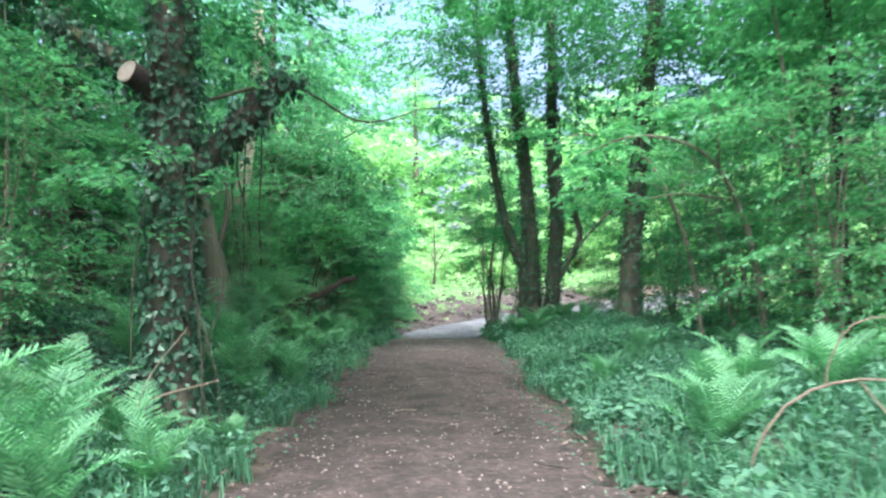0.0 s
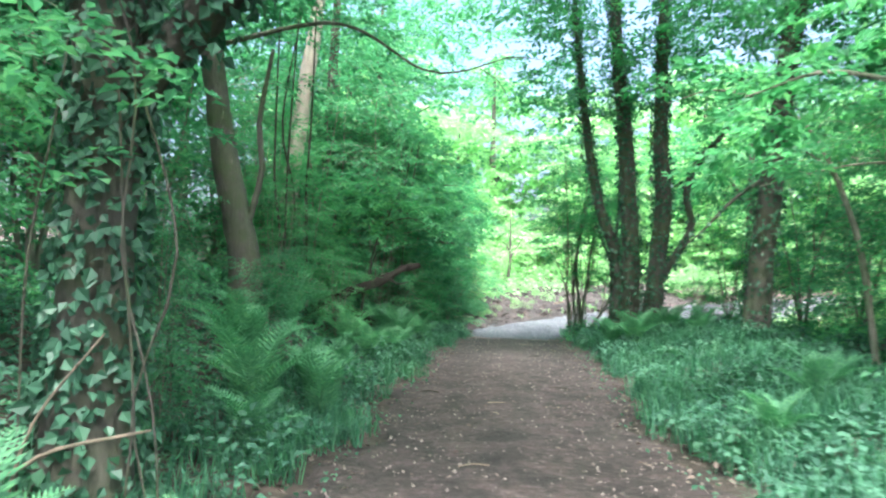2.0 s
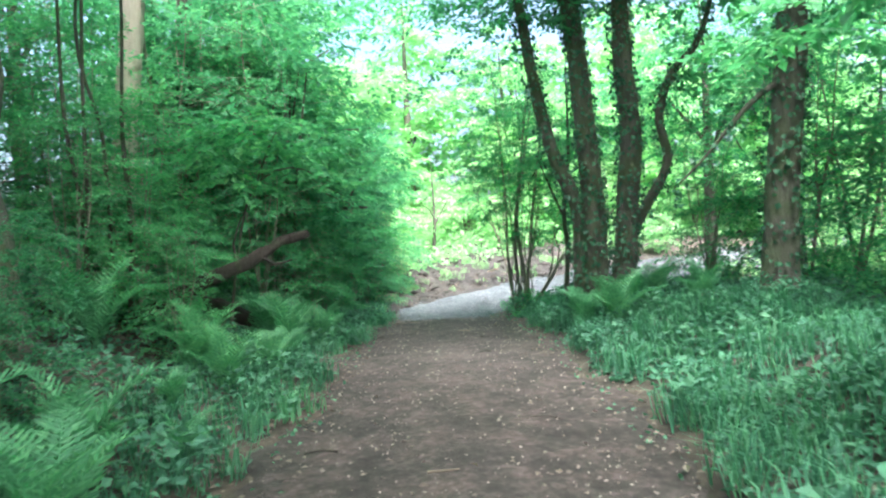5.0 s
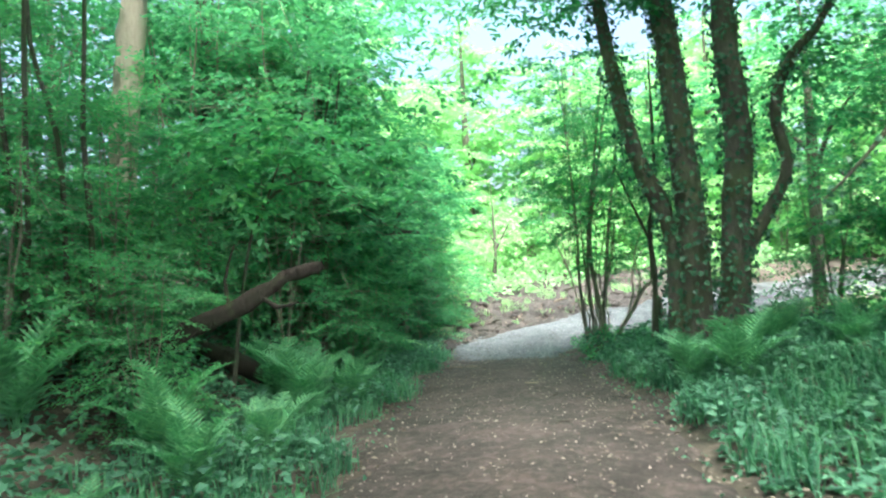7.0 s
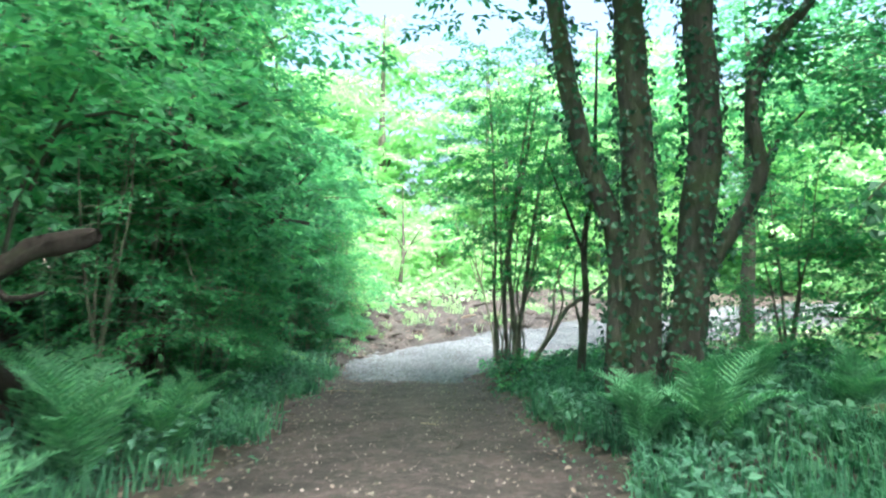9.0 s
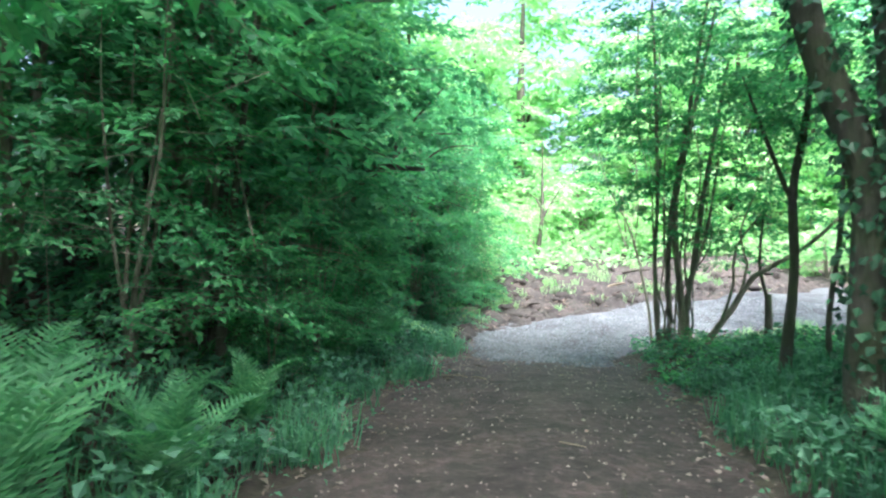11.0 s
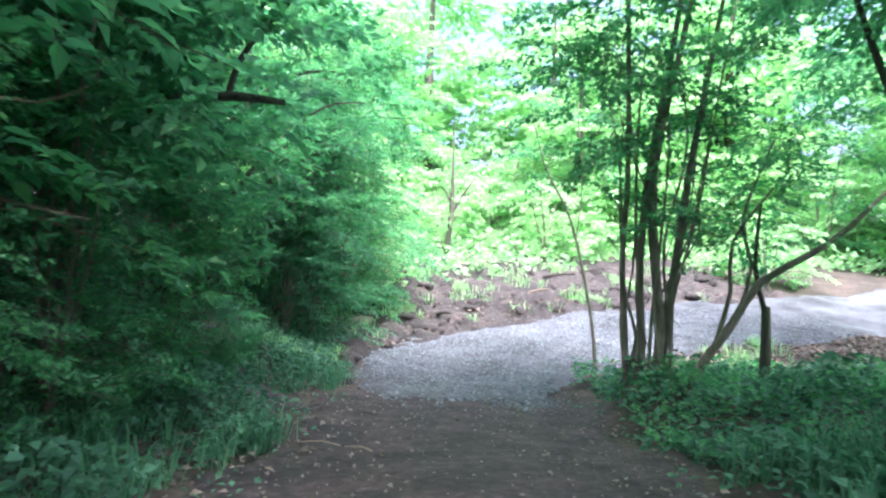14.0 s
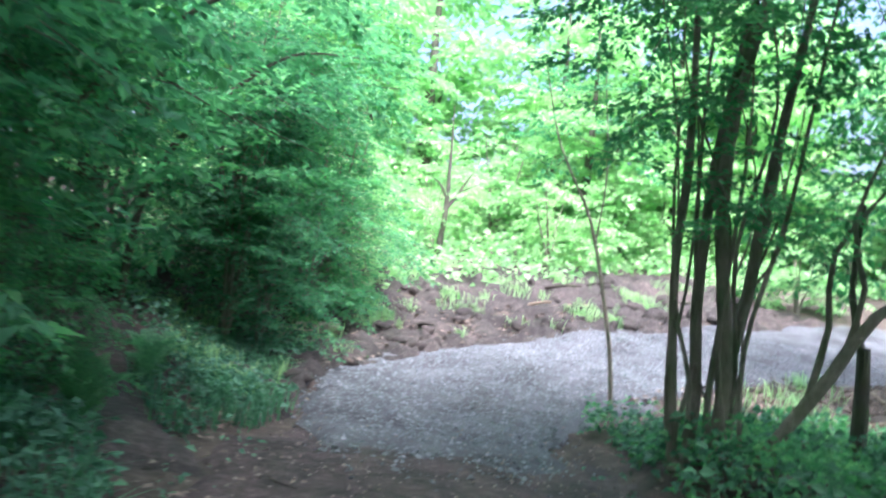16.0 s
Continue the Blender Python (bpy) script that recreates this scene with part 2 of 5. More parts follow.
def foliage(rng, n, blobs, size=0.1, per=11, twig=0.6, shell=0.45, droop=0.15, wood=None):
    """Leafy branches: each is a flat, drooping plate of sprays on both sides of a twig."""
    k = 7
    m = max(2, n // k)
    p, d = blob_points(rng, m, blobs, shell)
    h = d * [1, 1, 0.2] + rng.normal(size=d.shape) * [0.35, 0.35, 0.16]
    h /= np.linalg.norm(h, axis=1)[:, None] + 1e-9
    side = np.cross(h, [0, 0, 1.0])
    side /= np.linalg.norm(side, axis=1)[:, None] + 1e-9
    side[:, 2] += rng.normal(size=m) * 0.2
    reach = twig * (1.0 + 1.0 * rng.random(m))
    s = np.linspace(0.0, 1.0, k)
    flip = np.where(np.arange(k) % 2 == 0, 1.0, -1.0)
    start = p - h * (reach * 0.45)[:, None]
    b = start[:, None] + h[:, None] * (s[None] * reach[:, None])[:, :, None]
    b[:, :, 2] -= droop * 1.2 * reach[:, None] * s[None] ** 2
    head = h[:, None] * (0.4 + 0.6 * s[None, :, None]) + side[:, None] * flip[None, :, None] * (1.0 - 0.8 * s[None, :, None]) + rng.normal(size=b.shape) * [0.15, 0.15, 0.06]
    ln = twig * (0.5 + 0.4 * rng.random((m, k))) * (1.1 - 0.45 * s[None])
    if wood is not None:
        wood.append(thin_twigs(start - h * (reach * 0.5)[:, None] - [0, 0, 0.12], b[:, 2], b[:, 6], 0.006 + 0.005 * twig))
    return sprays(rng, b.reshape(-1, 3), head.reshape(-1, 3), ln.ravel(), per, size, droop, 0.28, 0.26)


# ---- lie of the land ----
PATH_LEFT, PATH_RIGHT = -1.85, 1.45


def smoothstep(v):
    v = np.clip(v, 0, 1)
    return v * v * (3 - 2 * v)


def land(x, y):
    """Height of the forest floor."""
    x, y = np.asarray(x, dtype=float), np.asarray(y, dtype=float)
    g = np.interp(y, [-60, 0, 12, 17, 21, 24, 28.6, 31, 33, 35, 37, 42, 60, 90, 400], [0, 0, 0.0, 0.22, 0.22, 0.15, -0.12, -0.08, 0.05, 0.28, 0.65, 1.7, 4.4, 7.4, 20.0])
    near = 1 - smoothstep((y - 26) / 6)
    near_l = 1 - smoothstep((y - 30) / 6)
    bank_l = 1.1 * smoothstep((-2.0 - x) / 4.0) + 0.12 * np.clip(-5 - x, 0, 30)
    bank_r = 0.42 * smoothstep((x - 1.4) / 2.2)
    roots = 0.3 * np.exp(-((x - 2.05) / 0.75) ** 2 - ((y - 27.5) / 0.9) ** 2) * smoothstep((x - 1.25) / 0.45)
    bumps = 0.06 * np.sin(x * 1.7 + y * 0.6) * np.sin(y * 1.1 - x * 0.4) + 0.03 * np.sin(x * 4.1) * np.sin(y * 3.7)
    off = smoothstep((np.abs(x + 0.2) - 1.4) / 1.2)
    return g + bank_l * (0.35 + 0.65 * near_l) + bank_r * near + roots + bumps * off


def edge_wobble(y, side):
    return 0.05 * np.sin(y * 13.1 + side * 3) + 0.18 * np.sin(y * 1.3 + side * 2) + 0.11 * np.sin(y * 3.1 - side) + 0.05 * np.sin(y * 7.3 + side * 5)


def track_line():
    """Middle line of the gravel track that the path runs into."""
    pts = [(-0.1, 27.9, 0, 1.1), (-0.15, 29.6, 0, 1.4), (0.1, 31.6, 0, 2.1), (1.7, 33.6, 0, 2.1), (4.4, 35.6, 0, 1.9), (8.5, 37.4, 0, 1.8), (15, 39.8, 0, 1.8), (28, 43.5, 0, 1.8), (45, 50, 0, 1.8)]
    return smooth_line(pts, 0.35)


TRACK = track_line()


def track_gap(x, y):
    """Metres from the middle of the track."""
    d = np.full(np.shape(x), 1e9)
    for q in TRACK:
        d = np.minimum(d, np.hypot(x - q[0], y - q[1]))
    return d


TRAIL = smooth_line([(-1.7, 26.2, 0, 0.6), (-2.6, 27.3, 0, 0.5), (-3.4, 28.6, 0, 0.42), (-4.3, 30.0, 0, 0.36), (-5.4, 31.8, 0, 0.3)], 0.2)


def trail_gap(x, y):
    """Metres from the middle of the little trail that climbs the bank."""
    d = np.full(np.shape(x), 1e9)
    for q in TRAIL:
        d = np.minimum(d, np.hypot(x - q[0], y - q[1]))
    return d


def grid(name, xs, ys, height, mat, smooth=True):
    X, Y = np.meshgrid(xs, ys, indexing="ij")
    v = np.stack([X, Y, height(X, Y)], -1).reshape(-1, 3)
    i, j = np.meshgrid(np.arange(len(xs) - 1), np.arange(len(ys) - 1), indexing="ij")
    w = len(ys)
    f = np.stack([i * w + j, (i + 1) * w + j, (i + 1) * w + j + 1, i * w + j + 1], -1).reshape(-1, 4)
    return raw_mesh(name, v, f, mat, smooth)


def steps(lo, hi, fine, far):
    """Even fine steps between lo and hi, growing steps out to far on both sides."""
    core = list(np.arange(lo, hi + fine / 2, fine))
    s, a, b = fine, lo, hi
    left, right = [], []
    while a > -far or b < far:
        s *= 1.25
        a, b = a - s, b + s
        left.append(a), right.append(b)
    return np.array(left[::-1] + core + right)


def ground_height(X, Y):
    z = land(X, Y)
    on_path = smoothstep((1.75 - np.abs(X + 0.2)) / 0.3) * (Y < 29.5)
    on_track = smoothstep((1.9 - track_gap(X, Y)) / 0.4)
    return z - 0.06 * np.maximum(on_path, on_track)


ground = tagged(piece("ground", grid("ground", steps(-9, 12, 0.3, 700), steps(-4, 46, 0.3, 700), ground_height, FLOOR)), "shaded forest floor of dark earth and leaf litter", "ground", kind="structure")


def path_mesh():
    ys = np.arange(-4, 29.6, 0.14)
    us = np.linspace(0, 1, 25)
    v, rows = [], len(ys)
    Lq, Rq = PATH_LEFT + edge_wobble(ys, 0), PATH_RIGHT + edge_wobble(ys, 1)
    rng = np.random.default_rng(5)
    for u in us:
        x = Lq + (Rq - Lq) * u
        rut = 0.02 * math.cos((u - 0.5) * 9) * math.sin(u * math.pi)
        v.append(np.stack([x, ys, land(x, ys) + rut + 0.018 * math.sin(u * math.pi) + rng.normal(size=rows) * 0.004 - (0.05 if u in (0, 1) else 0) - 0.08 * smoothstep((ys - 28.0) / 1.3) + 0.022 * np.sin(x * 4.3 + ys * 2.1) * np.sin(ys * 3.7 - x * 2.9) * smoothstep((ys - 27.2) / 0.8)], -1))
    v = np.concatenate(v)
    i, j = np.meshgrid(np.arange(len(us) - 1), np.arange(rows - 1), indexing="ij")
    f = np.stack([i * rows + j, (i + 1) * rows + j, (i + 1) * rows + j + 1, i * rows + j + 1], -1).reshape(-1, 4)
    return raw_mesh("path", v, f, SOIL, True)


tagged(piece("path", path_mesh()), "trodden brown earth path through the wood", "path", kind="structure")


def track_mesh():
    t = np.gradient(TRACK[:, :2], axis=0)
    t /= np.linalg.norm(t, axis=1)[:, None]
    n = np.stack([t[:, 1], -t[:, 0]], -1)
    us = np.linspace(-1, 1, 17)
    v, m = [], len(TRACK)
    k = np.arange(m)
    for u in us:
        half = TRACK[:, 3] * (1 + 0.09 * np.sin(k * 0.9 + u * 2) + 0.06 * np.sin(k * 2.3 - u))
        p = TRACK[:, :2] + n * (u * half)[:, None]
        v.append(np.stack([p[:, 0], p[:, 1], land(p[:, 0], p[:, 1]) + 0.035 - 0.07 * (abs(u) > 0.99) - 0.05 * (k < 1)], -1))
    v = np.concatenate(v)
    i, j = np.meshgrid(np.arange(len(us) - 1), np.arange(m - 1), indexing="ij")
    f = np.stack([i * m + j, i * m + j + 1, (i + 1) * m + j + 1, (i + 1) * m + j], -1).reshape(-1, 4)
    return raw_mesh("gravel_track", v, f, GRAVEL, True)


tagged(piece("gravel_track", track_mesh()), "pale grey crushed stone track bending away", "track", kind="structure")


def trail_mesh():
    t = np.gradient(TRAIL[:, :2], axis=0)
    t /= np.linalg.norm(t, axis=1)[:, None]
    n = np.stack([t[:, 1], -t[:, 0]], -1)
    m, v = len(TRAIL), []
    us = np.linspace(-1, 1, 9)
    for u in us:
        p = TRAIL[:, :2] + n * (u * TRAIL[:, 3] * (1 + 0.15 * np.sin(np.arange(m) * 1.1 + u)))[:, None]
        v.append(np.stack([p[:, 0], p[:, 1], land(p[:, 0], p[:, 1]) + 0.05 - 0.11 * (abs(u) > 0.99) - 0.16 * (1 - smoothstep(np.arange(m) / 5.0))], -1))
    i, j = np.meshgrid(np.arange(8), np.arange(m - 1), indexing="ij")
    f = np.stack([i * m + j, i * m + j + 1, (i + 1) * m + j + 1, (i + 1) * m + j], -1).reshape(-1, 4)
    return raw_mesh("side_trail", np.concatenate(v), f, SOIL, True)


tagged(piece("side_trail", trail_mesh()), "narrow trodden earth trail climbing the bank", "trail", kind="structure")


def base(x, y, sink=0.06):
    return (x, y, float(land(x, y)) - sink)


# ---- trees with trunks that stand out ----
def tree(name, at, label, trunk, limbs=(), mat=BARK, crown=(), n_crown=0, leaf=LEAF_SHADE, size=0.14, ivy=0, seed=1, sides=12, group="", per=11, twig=0.9, trunk_rough=0.06):
    """trunk and limbs: points (x, y, z, radius) from the foot of the tree. ivy: how many ivy leaves climb the trunk."""
    rng = np.random.default_rng(seed)
    t = thing(name, at, label, "tree", group)
    limb("trunk", trunk, mat, t, sides, trunk_rough, seed)
    for i, pts in enumerate(limbs):
        limb("limb", pts, mat, t, 8, 0.07, seed + i + 1)
    if n_crown:
        v, f = foliage(rng, n_crown, crown, size, per, twig)
        piece("crown", raw_mesh("crown", v, f, leaf), t)
    if ivy:
        stems = [trunk, *limbs]
        total = sum(q[3] for pts in stems for q in smooth_line(pts, 0.2))
        parts = []
        for pts in stems:
            line = smooth_line(pts, 0.2)
            k = rng.integers(0, len(line), int(ivy * sum(q[3] for q in line) / total))
            a = rng.random(len(k)) * 2 * math.pi
            out = np.stack([np.cos(a), np.sin(a), np.zeros(len(k))], -1)
            p = line[k, :3] + out * (line[k, 3] * 1.02 + 0.02 + 0.04 * rng.random(len(k)))[:, None] + rng.normal(size=out.shape) * [0.02, 0.02, 0.1]
            ll = 0.055 + 0.06 * rng.random(len(k))
            parts.append(leaves(p, rng.normal(size=out.shape) * 0.5 + [0, 0, -0.8] + out * 0.4, out + rng.normal(size=out.shape) * 0.3, ll, ll * 0.9))
        v, f = join(parts)
        piece("ivy", raw_mesh("ivy", v, f, LEAF_IVY), t, "dark glossy ivy climbing the bark")
    return t


def up_line(h, lean, r0, r1, seed, bend=0.25, n=6):
    """A growing stem from the foot: points with radius."""
    rng = np.random.default_rng(seed)
    s = np.linspace(0, 1, n)
    w = np.cumsum(rng.normal(size=(n, 2)) * bend / n, axis=0)
    w -= w[0]
    return [(lean[0] * h * q + w[i, 0] * h * 0.3, lean[1] * h * q + w[i, 1] * h * 0.3, h * q, r0 + (r1 - r0) * q) for i, q in enumerate(s)]


# the three-stemmed tree beside the path, each stem with its own lean
fx, fy, fz = base(2.85, 21.6, 0.1)


def stem3(pts):
    return [(x - fx, dy, z - fz, r) for x, dy, z, r in pts]


triple = tree("three_stemmed_tree", (fx, fy, fz), "tall ivy-clad tree with three dark trunks from one base", stem3([(2.72, 0, 0.2, 0.34), (2.70, 0, 0.8, 0.24), (2.73, 0, 2.4, 0.22), (2.68, 0.05, 3.6, 0.205), (2.58, 0.1, 5.5, 0.19), (2.3, 0.3, 9, 0.14), (2.2, 0.4, 13, 0.05)]),
    [stem3([(2.50, 0.05, 0.3, 0.25), (2.44, 0.05, 1.2, 0.17), (2.45, 0.1, 2.4, 0.15), (2.08, 0.1, 3.4, 0.135), (1.83, 0.1, 4.3, 0.125), (1.62, 0.1, 5.6, 0.11), (1.3, 0.2, 8.5, 0.07), (1.2, 0.2, 11, 0.03)]),
     stem3([(3.15, -0.1, 0.2, 0.36), (3.2, -0.1, 0.9, 0.25), (3.36, -0.1, 2.3, 0.215), (3.5, -0.1, 4.0, 0.205), (3.42, -0.1, 5.6, 0.18), (3.5, 0, 9, 0.13), (3.6, 0, 13, 0.04)]),
     stem3([(3.42, -0.1, 1.95, 0.12), (3.65, -0.15, 2.35, 0.1), (4.0, -0.2, 2.9, 0.09), (4.17, -0.25, 3.4, 0.088), (4.04, -0.25, 4.0, 0.085), (4.12, -0.25, 4.5, 0.08), (4.4, -0.2, 5.05, 0.075), (4.95, -0.2, 5.7, 0.06), (5.4, -0.2, 7.2, 0.04)])],
    crown=[(0, 0.3, 8.8, 3.2, 3.0, 2.2), (-1.2, 0, 6.8, 1.6, 1.8, 1.2), (2.2, 0.3, 7.2, 1.8, 1.8, 1.4), (0.3, 1.5, 12, 3, 3, 2.5), (-3.0, -0.5, 9.2, 2.6, 3.0, 1.4), (-2.6, 3.2, 8.2, 2.4, 2.6, 1.3), (-1.4, -3.5, 10.5, 2.6, 2.6, 1.2)], n_crown=2500, ivy=6500, seed=11, leaf=LEAF_LIGHT)

v, f = foliage(np.random.default_rng(15), 300, [(-2.0, 0.3, 5.6, 1.0, 0.8, 0.7), (-0.6, 0.5, 6.2, 1.2, 0.9, 0.7), (1.5, 0.3, 5.0, 1.2, 0.9, 0.9), (2.3, 0.2, 3.9, 0.9, 0.8, 0.5), (0.9, 0.4, 6.4, 1.2, 1.0, 0.7)], 0.12, 10, 0.6)
piece("twig_foliage", raw_mesh("twig_foliage", v, f, LEAF_LIGHT), triple)

# the single trunk that leans over the verge
rx_, ry_, rz_ = base(4.75, 18.3, 0.1)
tree("leaning_tree", (rx_, ry_, rz_), "single dark trunk leaning over the grassy verge", [(-0.1, 0, 0, 0.36), (-0.02, 0, 0.7, 0.27), (0.1, 0, 2.0, 0.24), (0.35, 0, 4.0, 0.22), (0.7, 0, 6.6, 0.2), (1.2, 0, 10, 0.14), (1.5, 0, 13, 0.05)],
    [[(0.3, 0, 3.6, 0.05), (-0.5, -0.4, 3.1, 0.04), (-1.3, -0.6, 2.3, 0.02), (-1.8, -0.8, 1.9, 0.01)]],
    crown=[(1.0, 0, 9.5, 3.2, 3.2, 2.4), (0.2, -0.5, 7.0, 2.4, 2.2, 1.2), (1.5, 0.5, 12.5, 3, 3, 2.0), (-3.6, -0.5, 10.0, 2.8, 3.0, 1.3), (-3.0, -4.0, 9.6, 2.6, 2.6, 1.2), (-1.6, -3.2, 8.6, 2.2, 2.0, 1.1)], n_crown=2400, ivy=2500, seed=21, leaf=LEAF_LIGHT)

# big tree with the broken limb beside the path
bx, by, bz = base(-2.9, 7.5, 0.1)
old = tree("old_ivied_tree", (bx, by, bz), "thick old trunk wrapped in ivy with a broken limb", [(0, 0, 0, 0.38), (0.02, 0, 0.8, 0.26), (0.05, 0, 2.0, 0.22), (0.05, 0, 3.2, 0.22), (0.0, 0, 5.5, 0.2), (-0.2, 0, 9, 0.15), (-0.3, 0, 12, 0.05)],
    [[(0.1, 0, 2.65, 0.15), (0.4, 0, 3.0, 0.135), (0.7, -0.05, 3.25, 0.13), (1.0, -0.1, 3.6, 0.125), (1.3, -0.1, 3.82, 0.11)], [(0.0, 0, 3.4, 0.1), (-0.6, 0, 4.1, 0.09), (-1.4, 0.2, 4.6, 0.06)]],
    crown=[(-0.5, 0.5, 8.0, 2.6, 2.6, 1.5), (2.6, 1.5, 9.5, 2.8, 3, 1.4), (3.0, -2.5, 9.0, 2.6, 2.6, 1.2), (2.9, -3.2, 9.0, 2.3, 3.0, 0.8), (2.9, 1.2, 9.2, 2.3, 2.8, 0.8)], n_crown=1900, ivy=7000, seed=31, sides=14)
v, f = foliage(np.random.default_rng(33), 90, [(0.1, -0.5, 1.6, 0.7, 0.4, 0.7), (-0.3, -0.5, 3.0, 0.7, 0.4, 0.8), (0.6, -0.4, 2.6, 0.6, 0.4, 0.5), (0.2, -0.4, 4.4, 0.9, 0.6, 0.7), (1.2, -0.2, 4.3, 0.8, 0.6, 0.4)], 0.11, 9, 0.45)
piece("twig_foliage", raw_mesh("twig_foliage", v, f, LEAF_SHADE), old)
limb("sawn_limb", [(-0.08, 0, 3.6, 0.12), (-0.2, -0.2, 3.78, 0.128), (-0.3, -0.34, 3.84, 0.13)], DEADWOOD, old, 12, 0.04, 36, "short sawn-off limb", 0.08)
limb("cut_end", [(-0.3, -0.34, 3.84, 0.128), (-0.302, -0.346, 3.842, 0.122), (-0.303, -0.348, 3.843, 0.004)], BARK_PALE, old, 12, 0.02, 37, "pale round cut end", 0.5)
for k in range(5):
    rv = np.random.default_rng(370 + k)
    x0, y0 = rv.uniform(-0.35, 0.75), rv.uniform(-0.55, -0.1)
    limb("vine", [(x0, y0, 0.05, 0.008), (x0 + rv.normal() * 0.1, y0, 0.8, 0.008), (x0 * 0.7 + rv.normal() * 0.12, y0, 1.7, 0.01), (x0 * 0.5, y0 * 0.8, 2.9, 0.007), (0.1 * rv.normal(), -0.25, 4.2, 0.005)], BARK, old, 5, 0.05, 380 + k, "dead hanging vine")
tree("dark_trunk_tree", base(-7.6, 14.8), "dark bare trunk standing in the thicket", [(0.1, 0, 0, 0.26), (0.05, 0, 2, 0.22), (-0.25, 0, 5, 0.2), (-0.6, 0, 9, 0.12), (-0.6, 0, 12, 0.05)],
    crown=[(-0.5, 0, 9, 3, 3, 2.4), (0.5, 0, 12, 3, 3, 2)], n_crown=500, seed=41)
tree("brown_trunk_tree", base(-4.55, 14.2), "brown trunk with a flared foot leaning off the path", [(0.08, 0, 0, 0.36), (0.06, 0, 0.7, 0.27), (-0.02, 0, 1.5, 0.235), (-0.3, 0, 2.6, 0.21), (-0.6, 0, 4.2, 0.19), (-0.9, 0, 7, 0.12), (-1, 0, 11, 0.05)],
    [[(-0.1, 0, 1.3, 0.07), (0.12, 0, 2.0, 0.055), (0.28, -0.05, 2.7, 0.05), (0.2, -0.05, 3.4, 0.045), (0.4, -0.1, 4.6, 0.03)],
     [(-0.7, 0, 4.7, 0.05), (1.2, 0.9, 5.4, 0.032), (2.6, 1.6, 4.8, 0.022), (3.45, 1.8, 4.85, 0.018), (4.15, 1.8, 5.08, 0.012), (4.75, 1.8, 5.03, 0.005)], [(3.65, 1.8, 4.87, 0.011), (4.0, 1.8, 4.62, 0.008), (4.23, 1.8, 4.2, 0.004)]],
    mat=BARK, crown=[(-0.6, 0, 8, 3, 3, 2.2), (3.4, 0.5, 10.5, 2.6, 3, 1.4), (1.6, -1.0, 8.6, 2.4, 2.4, 1.0)], n_crown=1500, seed=51)
tree("pale_trunk_tree", base(-5.75, 20.3), "pale smooth trunk rising behind the thicket", [(0, 0, 0, 0.24), (-0.1, 0, 2, 0.21), (0.2, 0, 5, 0.19), (0.5, 0, 8, 0.15), (0.2, 0, 13, 0.05)],
    mat=BARK_PALE, crown=[(0, 0, 10.5, 3.2, 3.2, 2.2)], n_crown=350, seed=61)
tree("background_tree", base(-5.6, 23.0), "slim dark trunk among the hazel leaves", [(0, 0, 0, 0.2), (0.0, 0, 3, 0.17), (0.05, 0, 6, 0.15), (0.2, 0, 12, 0.05)],
    crown=[(0, 0, 9.5, 3, 3, 2.4)], n_crown=500, seed=71)

# the slim poles on the verge
for k, (x, y, pts) in enumerate([(6.9, 12.2, [(0, 0, 0, 0.085), (0.03, 0, 2.8, 0.075), (0, 0, 5.3, 0.06), (-0.1, 0, 8, 0.03)]), (6.4, 12.0, [(0, 0, 0, 0.045), (-0.12, 0, 1.5, 0.04), (-0.3, 0, 3.2, 0.035), (-0.5, 0, 5.2, 0.03), (-0.7, 0, 7, 0.015)]), (7.4, 13.5, [(0, 0, 0, 0.05), (0.1, 0, 3, 0.04), (0.2, 0, 6, 0.02)])]):
    tree("pole_tree", base(x, y), "slim straight pole of a young tree", pts, mat=DEADWOOD if k < 1 else BARK_THIN, crown=[(-0.2, 0, 6.6, 1.3, 1.3, 1.4)], n_crown=160, seed=80 + k, sides=8, group="young poles", leaf=LEAF_LIGHT, size=0.11, twig=0.6)


# ---- multi-stemmed hazels ----
def coppice(name, at, label, stems, blobs, n, leaf, seed, size=0.095, mat=BARK_THIN, group="", twig=0.55, per=11, sides=7):
    rng = np.random.default_rng(seed)
    t = thing(name, at, label, "shrub", group)
    for i, pts in enumerate(stems):
        limb("stem", pts, mat, t, sides, 0.05, seed + i, step=0.3)
    wood = []
    v, f = foliage(rng, n, blobs, size, per, twig, wood=wood)
    piece("foliage", raw_mesh("foliage", v, f, leaf), t)
    tagged(piece("branching", raw_mesh("branching", *join(wood), mat), t), "fine brown branching under the leaves", kind="stuff")
    return t


